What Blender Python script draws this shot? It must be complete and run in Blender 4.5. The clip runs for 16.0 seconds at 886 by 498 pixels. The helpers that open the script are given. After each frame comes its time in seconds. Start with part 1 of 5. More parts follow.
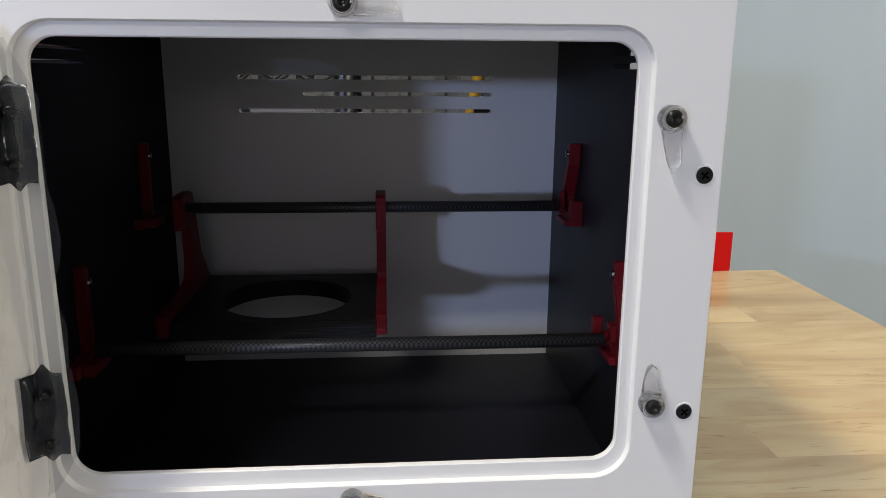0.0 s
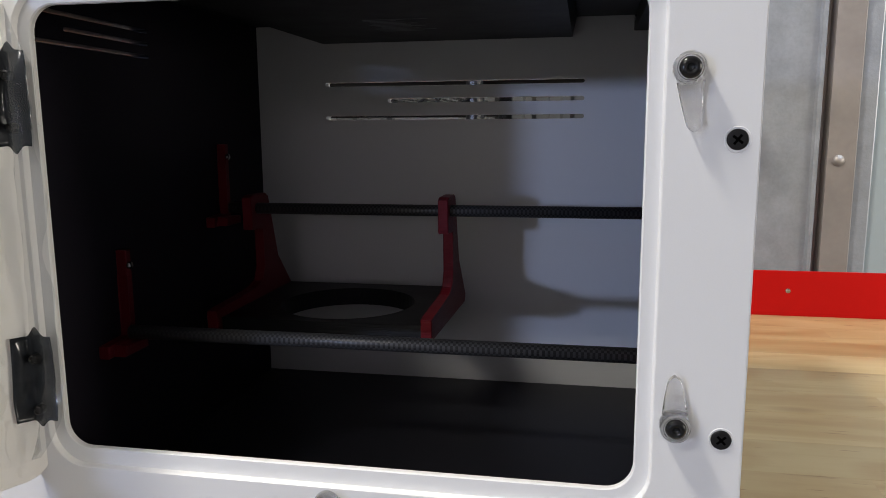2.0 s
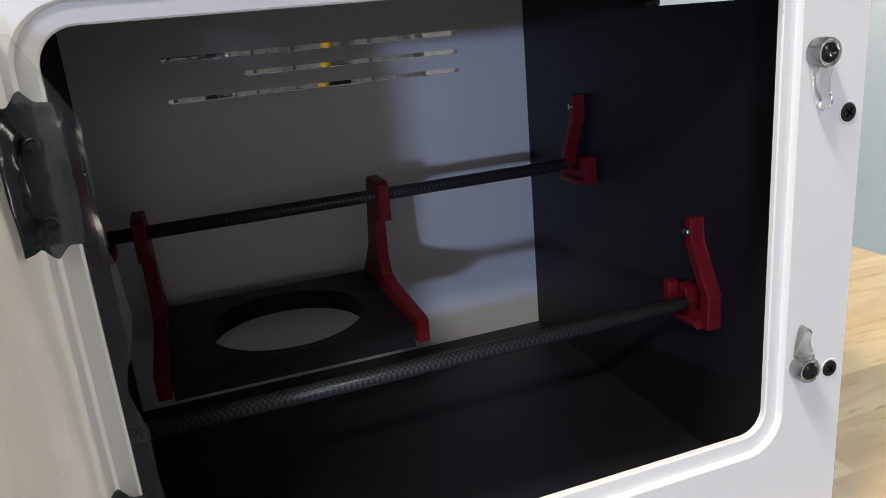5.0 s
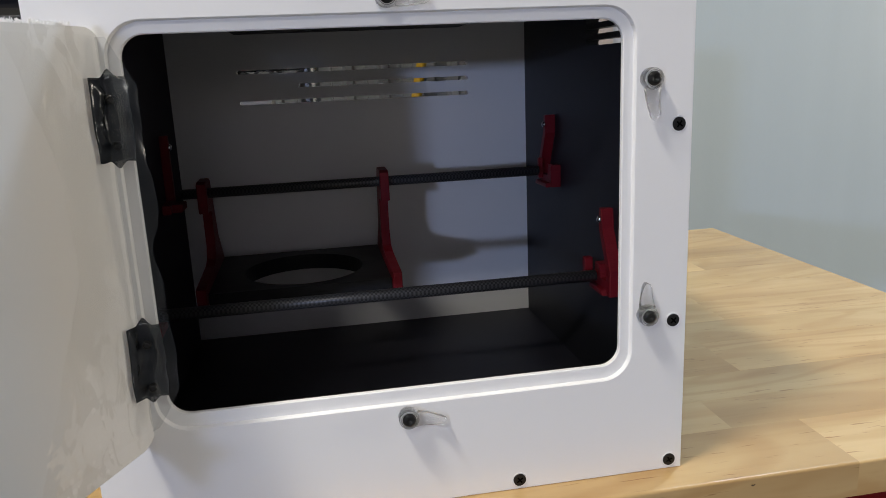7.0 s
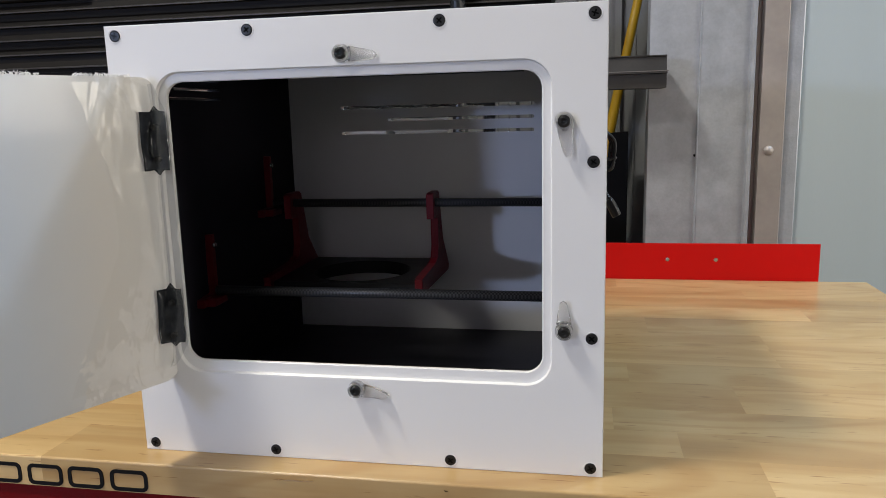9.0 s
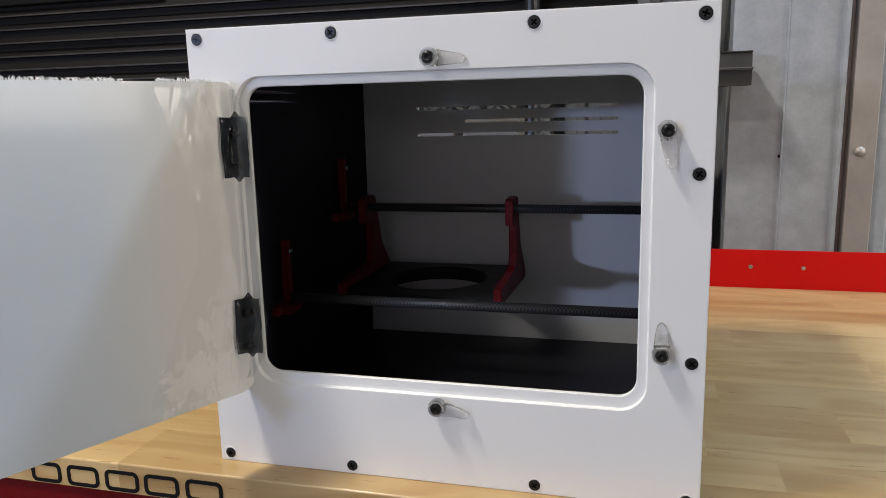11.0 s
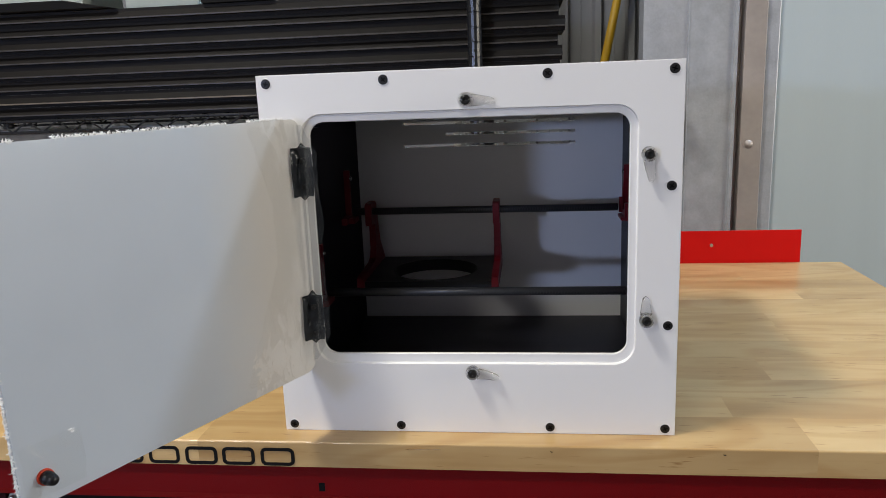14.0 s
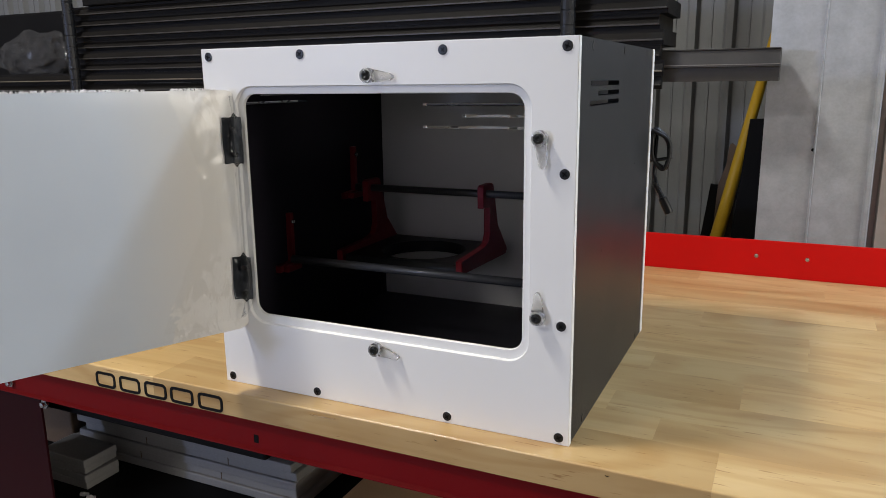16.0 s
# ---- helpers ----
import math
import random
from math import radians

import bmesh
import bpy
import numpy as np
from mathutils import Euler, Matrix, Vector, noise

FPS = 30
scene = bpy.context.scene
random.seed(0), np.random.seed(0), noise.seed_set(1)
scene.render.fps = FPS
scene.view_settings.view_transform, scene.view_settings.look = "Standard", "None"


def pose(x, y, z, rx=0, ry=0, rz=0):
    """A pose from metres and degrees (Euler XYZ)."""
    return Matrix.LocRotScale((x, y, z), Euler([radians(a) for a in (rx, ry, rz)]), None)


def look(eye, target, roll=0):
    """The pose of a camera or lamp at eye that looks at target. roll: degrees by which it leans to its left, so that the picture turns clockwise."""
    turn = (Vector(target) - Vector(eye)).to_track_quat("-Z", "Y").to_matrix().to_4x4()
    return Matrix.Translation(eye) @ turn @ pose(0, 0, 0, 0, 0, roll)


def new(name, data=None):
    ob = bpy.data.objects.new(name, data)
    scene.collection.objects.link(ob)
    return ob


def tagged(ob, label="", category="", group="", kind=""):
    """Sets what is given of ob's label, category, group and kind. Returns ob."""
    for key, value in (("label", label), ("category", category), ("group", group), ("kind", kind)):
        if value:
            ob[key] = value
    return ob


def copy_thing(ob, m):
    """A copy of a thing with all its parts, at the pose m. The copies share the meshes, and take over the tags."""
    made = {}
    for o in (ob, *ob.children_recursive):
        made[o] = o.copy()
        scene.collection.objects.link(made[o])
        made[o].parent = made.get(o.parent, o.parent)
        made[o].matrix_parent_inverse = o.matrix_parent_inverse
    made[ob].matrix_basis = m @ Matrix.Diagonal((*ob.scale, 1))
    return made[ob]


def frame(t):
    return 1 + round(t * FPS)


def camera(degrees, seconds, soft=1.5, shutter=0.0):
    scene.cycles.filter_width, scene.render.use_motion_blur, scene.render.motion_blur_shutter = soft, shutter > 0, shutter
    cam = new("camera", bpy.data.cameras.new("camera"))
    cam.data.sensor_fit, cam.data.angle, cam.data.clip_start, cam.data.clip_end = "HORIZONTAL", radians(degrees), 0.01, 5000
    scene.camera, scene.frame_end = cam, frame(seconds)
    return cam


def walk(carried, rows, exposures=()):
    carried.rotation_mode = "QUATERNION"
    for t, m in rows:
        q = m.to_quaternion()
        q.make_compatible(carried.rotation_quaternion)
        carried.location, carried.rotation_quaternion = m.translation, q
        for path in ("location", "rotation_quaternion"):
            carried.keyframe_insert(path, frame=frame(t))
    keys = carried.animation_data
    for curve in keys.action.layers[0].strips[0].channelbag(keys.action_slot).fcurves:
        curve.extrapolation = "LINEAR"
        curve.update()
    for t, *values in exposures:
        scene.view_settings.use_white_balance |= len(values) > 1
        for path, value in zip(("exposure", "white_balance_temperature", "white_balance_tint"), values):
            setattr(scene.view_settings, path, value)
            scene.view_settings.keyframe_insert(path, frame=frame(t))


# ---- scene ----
cam = camera(61.5, 16.0, 0.6)
PATH = [
    (0, (0.019, -0.343, 0.272), (0.169, 1.597, -0.190), 0.4),
    (0.5, (0.057, -0.329, 0.262), (0.038, 1.628, -0.149), 0.2),
    (1, (0.07, -0.312, 0.243), (-0.101, 1.647, -0.124), 0.1),
    (1.5, (0.102, -0.31, 0.229), (-0.221, 1.635, -0.103), -0.3),
    (2, (0.113, -0.305, 0.23), (-0.257, 1.634, -0.09), -0.4),
    (2.5, (0.078, -0.303, 0.23), (-0.206, 1.65, -0.095), -0.8),
    (3, (0.002, -0.301, 0.24), (-0.073, 1.672, -0.079), -1.0),
    (3.5, (-0.064, -0.304, 0.25), (0.081, 1.666, -0.068), -1.7),
    (4, (-0.082, -0.288, 0.24), (0.276, 1.649, -0.11), -2.7),
    (4.5, (-0.087, -0.257, 0.258), (0.438, 1.616, -0.209), -4.1),
    (5, (-0.1, -0.247, 0.279), (0.499, 1.567, -0.313), -5.2),
    (5.2, (-0.1, -0.249, 0.284), (0.51, 1.55, -0.339), -5.5),
    (7.3, (-0.012, -0.44, 0.261), (0.184, 1.501, -0.177), -1.8),
    (7.5, (0.036, -0.455, 0.263), (0.117, 1.498, -0.158), -1.8),
    (8, (0.127, -0.488, 0.263), (0.01, 1.469, -0.131), -1.5),
    (8.5, (0.166, -0.505, 0.258), (-0.104, 1.44, -0.118), -1.7),
    (9, (0.164, -0.505, 0.26), (-0.206, 1.427, -0.102), -1.5),
    (9.2, (0.165, -0.507, 0.263), (-0.258, 1.413, -0.109), -1.3),
    (11.3, (0.121, -0.48, 0.27), (-0.395, 1.416, -0.108), -1.4),
    (11.5, (0.1, -0.501, 0.269), (-0.387, 1.401, -0.114), -1.5),
    (12, (0.011, -0.552, 0.289), (-0.316, 1.372, -0.148), -1.4),
    (12.5, (-0.059, -0.644, 0.325), (-0.219, 1.3, -0.119), -1.7),
    (13, (-0.067, -0.674, 0.334), (-0.153, 1.275, -0.104), -2.5),
    (13.5, (-0.061, -0.661, 0.329), (-0.141, 1.287, -0.119), -2.6),
    (14, (0.052, -0.632, 0.313), (-0.178, 1.308, -0.115), -2.2),
    (14.5, (0.234, -0.609, 0.307), (-0.237, 1.289, -0.112), -1.7),
    (15, (0.328, -0.572, 0.309), (-0.336, 1.268, -0.105), -1.1),
    (15.5, (0.337, -0.545, 0.297), (-0.434, 1.25, -0.13), -0.8),
    (16, (0.326, -0.553, 0.295), (-0.502, 1.214, -0.143), -0.7),
]
EXPOSURES = [(0.0, -0.49), (1.0, -0.51), (2.0, -0.46), (3.0, -0.43), (4.0, -0.33), (4.5, -0.23), (5.2, -0.22), (7.3, -0.58), (11.5, -0.56), (16.0, -0.53)]
walk(cam, [(t, look(eye, target, roll)) for t, eye, target, roll in PATH], exposures=EXPOSURES)

from mathutils.geometry import tessellate_polygon

# ---------------------------------------------------------------- light
world = bpy.data.worlds.new("world")
scene.world = world
world.use_nodes = True
sky = world.node_tree.nodes.new("ShaderNodeTexSky")
sky.sky_type = "NISHITA"
sky.sun_disc = False
sky.sun_elevation, sky.sun_rotation = radians(35), radians(200)
world.node_tree.links.new(sky.outputs[0], world.node_tree.nodes["Background"].inputs[0])
world.node_tree.nodes["Background"].inputs[1].default_value = 0.1


def lamp(name, place, target, width, height, power, colour):
    data = bpy.data.lights.new(name, "AREA")
    data.shape, data.size, data.size_y, data.energy, data.color = "RECTANGLE", width, height, power, colour
    ob = new(name, data)
    ob.matrix_world = look(place, target)
    return ob


DAY, TUBE = (0.48, 0.60, 1.0), (1.0, 0.955, 0.885)
lamp("window_light", (-2.78, -4.58, 0.622), (0.0, 0.3, 0.15), 0.22, 0.17, 79, DAY)
# unseen lamp, added so the enclosure's shadow crosses the open door
lamp("added_light_back", (1.20, 0.82, 1.70), (0.2, 0.0, 0.1), 0.22, 0.10, 37, (0.60, 0.765, 1.0))
# unseen ceiling lamp, placed from the light on the enclosure's back panel
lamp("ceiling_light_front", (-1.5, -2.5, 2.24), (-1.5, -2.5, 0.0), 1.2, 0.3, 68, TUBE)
# unseen fill lamp, added to brighten the door's inner face
lamp("fill_light_east", (3.16, -0.35, 0.58), (0.0, -0.1, 0.15), 0.9, 0.7, 58, (1.0, 0.92, 0.80))
# unseen violet-tinted fill lamp, added to lift the enclosure's interior
lamp("fill_light_south", (0.10, -4.56, 0.90), (0.0, 0.3, 0.15), 1.3, 0.7, 3.9, (1.0, 0.77, 1.0))
# unseen ceiling lamp, placed from the enclosure's shadow on the bench
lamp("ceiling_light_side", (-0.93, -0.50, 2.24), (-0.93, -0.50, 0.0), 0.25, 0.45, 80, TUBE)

# ---------------------------------------------------------------- materials
MATS = {}


def surface(name, colour, rough=0.5, metal=0.0, vary=0.12, scale=8.0, bump=0.1, grain=250.0, stretch=(1, 1, 1),
            coat=0.0, tone=0.0, transmission=0.0, ior=1.45, rough_vary=0.08, spec=0.5):
    """A painted, moulded or metal surface: base colour with large and fine variation, uneven gloss and fine relief."""
    m = bpy.data.materials.new(name)
    m.use_nodes = True
    nt = m.node_tree
    n, l = nt.nodes, nt.links
    b = n["Principled BSDF"]
    tc = n.new("ShaderNodeTexCoord")
    mp = n.new("ShaderNodeMapping")
    mp.inputs["Scale"].default_value = stretch
    l.new(tc.outputs["Object"], mp.inputs["Vector"])
    big = n.new("ShaderNodeTexNoise")
    big.inputs["Scale"].default_value, big.inputs["Detail"].default_value = scale, 5
    fine = n.new("ShaderNodeTexNoise")
    fine.inputs["Scale"].default_value, fine.inputs["Detail"].default_value = grain, 3
    l.new(mp.outputs[0], big.inputs["Vector"])
    l.new(mp.outputs[0], fine.inputs["Vector"])
    add = n.new("ShaderNodeMath")
    add.operation = "MULTIPLY_ADD"
    add.inputs[1].default_value = 0.35
    l.new(fine.outputs[0], add.inputs[0])
    l.new(big.outputs[0], add.inputs[2])
    ramp = n.new("ShaderNodeValToRGB")
    ramp.color_ramp.elements[0].position, ramp.color_ramp.elements[1].position = 0.4, 0.95
    ramp.color_ramp.elements[0].color = (*[c * (1 - vary) for c in colour], 1)
    ramp.color_ramp.elements[1].color = (*[min(1, c * (1 + vary)) for c in colour], 1)
    l.new(add.outputs[0], ramp.inputs[0])
    last = ramp.outputs[0]
    if tone:
        info = n.new("ShaderNodeObjectInfo")
        hsv = n.new("ShaderNodeHueSaturation")
        rng = n.new("ShaderNodeMapRange")
        rng.inputs["To Min"].default_value, rng.inputs["To Max"].default_value = 1 - tone, 1 + tone
        l.new(info.outputs["Random"], rng.inputs["Value"])
        l.new(rng.outputs[0], hsv.inputs["Value"])
        l.new(last, hsv.inputs["Color"])
        last = hsv.outputs[0]
    l.new(last, b.inputs["Base Color"])
    rr = n.new("ShaderNodeMapRange")
    rr.inputs["To Min"].default_value, rr.inputs["To Max"].default_value = max(0.02, rough - rough_vary), min(1, rough + rough_vary)
    l.new(big.outputs[0], rr.inputs["Value"])
    l.new(rr.outputs[0], b.inputs["Roughness"])
    b.inputs["Metallic"].default_value = metal
    b.inputs["Coat Weight"].default_value = coat
    b.inputs["Coat Roughness"].default_value = 0.12
    b.inputs["Transmission Weight"].default_value = transmission
    b.inputs["IOR"].default_value = ior
    b.inputs["Specular IOR Level"].default_value = spec
    if bump:
        bp = n.new("ShaderNodeBump")
        bp.inputs["Strength"].default_value, bp.inputs["Distance"].default_value = bump, 0.001
        l.new(fine.outputs[0], bp.inputs["Height"])
        l.new(bp.outputs[0], b.inputs["Normal"])
    MATS[name] = m
    return m


def clear_solid(name, colour, see):
    """Clear cast plastic: refracting body that lets part of the light straight through."""
    m = bpy.data.materials.new(name)
    m.use_nodes = True
    n, l = m.node_tree.nodes, m.node_tree.links
    b = n["Principled BSDF"]
    b.inputs["Base Color"].default_value = (*colour, 1)
    b.inputs["Roughness"].default_value = 0.04
    b.inputs["Transmission Weight"].default_value = 1.0
    b.inputs["IOR"].default_value = 1.55
    thru = n.new("ShaderNodeBsdfTransparent")
    mix = n.new("ShaderNodeMixShader")
    mix.inputs[0].default_value = see
    l.new(b.outputs[0], mix.inputs[1])
    l.new(thru.outputs[0], mix.inputs[2])
    l.new(mix.outputs[0], n["Material Output"].inputs["Surface"])
    return m


def thin_film(name, colour, clear, rough):
    """Thin clear plastic film: partly see-through, with a glossy face."""
    m = bpy.data.materials.new(name)
    m.use_nodes = True
    n, l = m.node_tree.nodes, m.node_tree.links
    b = n["Principled BSDF"]
    b.inputs["Base Color"].default_value = (*colour, 1)
    b.inputs["Roughness"].default_value = rough
    see = n.new("ShaderNodeBsdfTransparent")
    mix = n.new("ShaderNodeMixShader")
    tc = n.new("ShaderNodeTexCoord")
    nz = n.new("ShaderNodeTexNoise")
    nz.inputs["Scale"].default_value, nz.inputs["Detail"].default_value = 45, 4
    rg = n.new("ShaderNodeMapRange")
    rg.inputs["From Min"].default_value, rg.inputs["From Max"].default_value = 0.35, 0.7
    rg.inputs["To Min"].default_value, rg.inputs["To Max"].default_value = clear, max(0, clear - 0.25)
    bp = n.new("ShaderNodeBump")
    bp.inputs["Strength"].default_value, bp.inputs["Distance"].default_value = 0.6, 0.004
    l.new(tc.outputs["Object"], nz.inputs["Vector"])
    l.new(nz.outputs[0], rg.inputs["Value"])
    l.new(nz.outputs[0], bp.inputs["Height"])
    l.new(bp.outputs[0], b.inputs["Normal"])
    l.new(rg.outputs[0], mix.inputs[0])
    l.new(b.outputs[0], mix.inputs[1])
    l.new(see.outputs[0], mix.inputs[2])
    l.new(mix.outputs[0], n["Material Output"].inputs["Surface"])
    return m


def wood(name, dark, light, rough=0.32):
    """Varnished stave: long grain along x, each stave with its own tone and figure."""
    m = bpy.data.materials.new(name)
    m.use_nodes = True
    n, l = m.node_tree.nodes, m.node_tree.links
    b = n["Principled BSDF"]
    tc, info = n.new("ShaderNodeTexCoord"), n.new("ShaderNodeObjectInfo")
    off = n.new("ShaderNodeVectorMath")
    off.operation = "MULTIPLY_ADD"
    off.inputs[1].default_value = (7.3, 3.1, 5.7)
    cmb = n.new("ShaderNodeCombineXYZ")
    for k in range(3):
        l.new(info.outputs["Random"], cmb.inputs[k])
    l.new(cmb.outputs[0], off.inputs[0])
    l.new(tc.outputs["Object"], off.inputs[2])
    def stretched(scale):
        mp = n.new("ShaderNodeMapping")
        mp.inputs["Scale"].default_value = scale
        l.new(off.outputs[0], mp.inputs["Vector"])
        return mp.outputs[0]

    def noisy(vector, scale, detail, twist=0.0):
        t = n.new("ShaderNodeTexNoise")
        t.inputs["Scale"].default_value, t.inputs["Detail"].default_value, t.inputs["Distortion"].default_value = scale, detail, twist
        l.new(vector, t.inputs["Vector"])
        return t

    def ramped(value, stops):
        r = n.new("ShaderNodeValToRGB")
        for k, (at, c) in enumerate(stops):
            el = r.color_ramp.elements[k] if k < 2 else r.color_ramp.elements.new(at)
            el.position, el.color = at, (*c, 1)
        l.new(value, r.inputs[0])
        return r.outputs[0]

    def times(a, b2, amount):
        x = n.new("ShaderNodeMix")
        x.data_type, x.blend_type = "RGBA", "MULTIPLY"
        x.inputs[0].default_value = amount
        l.new(a, x.inputs[6])
        l.new(b2, x.inputs[7])
        return x.outputs[2]

    g1 = noisy(stretched((1.5, 8, 8)), 1.0, 4, 1.2)
    g2 = noisy(stretched((6, 150, 150)), 1.0, 4, 0.4)
    pores = noisy(stretched((34, 430, 430)), 1.0, 2)
    patch = noisy(stretched((5, 16, 16)), 1.0, 2)
    field = noisy(stretched((1.7, 9, 9)), 1.0, 2, 0.9)
    rise = n.new("ShaderNodeMath")
    rise.operation = "MULTIPLY"
    rise.inputs[1].default_value = 46.0
    l.new(field.outputs[0], rise.inputs[0])
    wave = n.new("ShaderNodeMath")
    wave.operation = "SINE"
    l.new(rise.outputs[0], wave.inputs[0])
    tone = ramped(g1.outputs[0], ((0.33, dark), (0.62, light)))
    tone = times(tone, ramped(wave.outputs[0], ((0.0, (1, 1, 1)), (0.95, (0.76, 0.63, 0.47)))), 0.40)
    tone = times(tone, ramped(g2.outputs[0], ((0.30, (0.84, 0.77, 0.66)), (0.50, (1, 1, 1)))), 0.32)
    sparse = n.new("ShaderNodeMath")
    sparse.operation = "MULTIPLY_ADD"
    sparse.inputs[1].default_value = 0.30
    l.new(patch.outputs[0], sparse.inputs[0])
    l.new(pores.outputs[0], sparse.inputs[2])
    tone = times(tone, ramped(sparse.outputs[0], ((0.40, (0.50, 0.35, 0.21)), (0.47, (1, 1, 1)))), 0.75)
    streak = noisy(stretched((1.6, 30, 30)), 1.0, 3, 0.6)
    tone = times(tone, ramped(streak.outputs[0], ((0.62, (1, 1, 1)), (0.74, (0.72, 0.63, 0.51)))), 0.45)
    blot = noisy(stretched((9, 22, 22)), 1.0, 3, 0.5)
    tone = times(tone, ramped(blot.outputs[0], ((0.32, (0.86, 0.80, 0.71)), (0.60, (1, 1, 1)))), 0.75)
    spot = n.new("ShaderNodeTexVoronoi")
    spot.inputs["Scale"].default_value, spot.inputs["Randomness"].default_value = 1.0, 1.0
    l.new(stretched((2.2, 7.0, 7.0)), spot.inputs["Vector"])
    tone = times(tone, ramped(spot.outputs["Distance"], ((0.022, (0.45, 0.30, 0.18)), (0.070, (1, 1, 1)))), 0.7)
    hsv = n.new("ShaderNodeHueSaturation")
    rng = n.new("ShaderNodeMapRange")
    rng.inputs["To Min"].default_value, rng.inputs["To Max"].default_value = 0.92, 1.06
    l.new(info.outputs["Random"], rng.inputs["Value"])
    l.new(rng.outputs[0], hsv.inputs["Value"])
    l.new(tone, hsv.inputs["Color"])
    l.new(hsv.outputs[0], b.inputs["Base Color"])
    rr = n.new("ShaderNodeMapRange")
    rr.inputs["To Min"].default_value, rr.inputs["To Max"].default_value = rough - 0.08, rough + 0.14
    l.new(g1.outputs[0], rr.inputs["Value"])
    l.new(rr.outputs[0], b.inputs["Roughness"])
    b.inputs["Specular IOR Level"].default_value = 0.38
    b.inputs["Coat Weight"].default_value, b.inputs["Coat Roughness"].default_value = 0.3, 0.13
    bp = n.new("ShaderNodeBump")
    bp.inputs["Strength"].default_value, bp.inputs["Distance"].default_value = 0.12, 0.0006
    l.new(g2.outputs[0], bp.inputs["Height"])
    l.new(bp.outputs[0], b.inputs["Normal"])
    return m


def film_sheet(name):
    """Acrylic under white masking film: bluish grey-white with a warm band near the hinge, cool and bounced light put
    into the colour; along the hinge the film has lifted and leaves a paler, wet-edged zone with puddles and beads,
    lightened further in place of light.
    """
    m = bpy.data.materials.new(name)
    m.use_nodes = True
    n, l = m.node_tree.nodes, m.node_tree.links
    b = n["Principled BSDF"]
    tc = n.new("ShaderNodeTexCoord")
    sep = n.new("ShaderNodeSeparateXYZ")
    l.new(tc.outputs["Object"], sep.inputs[0])

    def noisy(scale, detail, twist=0.0, squash=(1.0, 1.0, 1.0)):
        mp = n.new("ShaderNodeMapping")
        mp.inputs["Scale"].default_value = squash
        l.new(tc.outputs["Object"], mp.inputs["Vector"])
        t = n.new("ShaderNodeTexNoise")
        t.inputs["Scale"].default_value, t.inputs["Detail"].default_value, t.inputs["Distortion"].default_value = scale, detail, twist
        l.new(mp.outputs[0], t.inputs["Vector"])
        return t.outputs[0]

    def rng(value, a, b2, c=0.0, d=1.0, smooth=False):
        r = n.new("ShaderNodeMapRange")
        if smooth:
            r.interpolation_type = "SMOOTHSTEP"
        for key, v in (("From Min", a), ("From Max", b2), ("To Min", c), ("To Max", d)):
            r.inputs[key].default_value = v
        l.new(value, r.inputs["Value"])
        return r.outputs[0]

    def calc(op, a, b2):
        q = n.new("ShaderNodeMath")
        q.operation = op
        for k, v in enumerate((a, b2)):
            if isinstance(v, (int, float)):
                q.inputs[k].default_value = v
            else:
                l.new(v, q.inputs[k])
        return q.outputs[0]

    def blend(fac, a, b2):
        x = n.new("ShaderNodeMix")
        x.data_type = "RGBA"
        l.new(fac, x.inputs[0])
        for k, v in ((6, a), (7, b2)):
            if isinstance(v, tuple):
                x.inputs[k].default_value = (*v, 1)
            else:
                l.new(v, x.inputs[k])
        return x.outputs[2]

    # width of the lifted zone: narrow halfway up, broad at the foot and broader again at the head
    foot = rng(sep.outputs[2], 0.170, 0.075, 0.0, 0.056, True)
    head = rng(sep.outputs[2], 0.215, 0.285, 0.0, 0.022, True)
    ragged = rng(noisy(48, 4, 1.0, (1, 1, 0.6)), 0.3, 0.7, -0.011, 0.011)
    reach = calc("ADD", calc("ADD", foot, head), calc("ADD", ragged, 0.015))
    zone = rng(calc("SUBTRACT", reach, sep.outputs[0]), -0.0009, 0.0009, 0.0, 0.92)
    puddle = rng(noisy(95, 6, 1.1, (1.0, 1.0, 0.55)), 0.53, 0.555)
    bead = n.new("ShaderNodeTexVoronoi")
    bead.inputs["Scale"].default_value = 165
    l.new(tc.outputs["Object"], bead.inputs["Vector"])
    dots = calc("MULTIPLY", rng(bead.outputs["Distance"], 0.31, 0.26), rng(noisy(36, 2), 0.50, 0.58))
    dots = calc("MULTIPLY", dots, rng(sep.outputs[2], 0.150, 0.130))
    inner = rng(sep.outputs[0], 0.006, 0.012)
    puddle = calc("MULTIPLY", puddle, inner)
    soft = noisy(9, 3)
    base = blend(rng(soft, 0.3, 0.7), (0.675, 0.72, 0.768), (0.722, 0.768, 0.815))
    # warm tone towards the hinge: bounced light painted into the film
    warm_light_band = rng(sep.outputs[0], 0.110, 0.045)
    base = blend(warm_light_band, base, (0.775, 0.765, 0.735))
    # lifted film's own paleness, raised to make up for missing light
    pale = blend(rng(noisy(30, 4), 0.35, 0.65), (0.81, 0.80, 0.775), (0.87, 0.865, 0.845))
    wet = blend(dots, blend(puddle, pale, (0.765, 0.755, 0.725)), (0.90, 0.89, 0.87))
    colour = blend(zone, base, wet)
    l.new(colour, b.inputs["Base Color"])
    tl = n.new("ShaderNodeBsdfTranslucent")
    l.new(colour, tl.inputs["Color"])
    half = n.new("ShaderNodeMixShader")
    half.inputs[0].default_value = 0.40
    l.new(b.outputs[0], half.inputs[1])
    l.new(tl.outputs[0], half.inputs[2])
    l.new(half.outputs[0], n["Material Output"].inputs["Surface"])
    b.inputs["Roughness"].default_value = 0.42
    b.inputs["Coat Weight"].default_value, b.inputs["Coat Roughness"].default_value = 0.35, 0.10
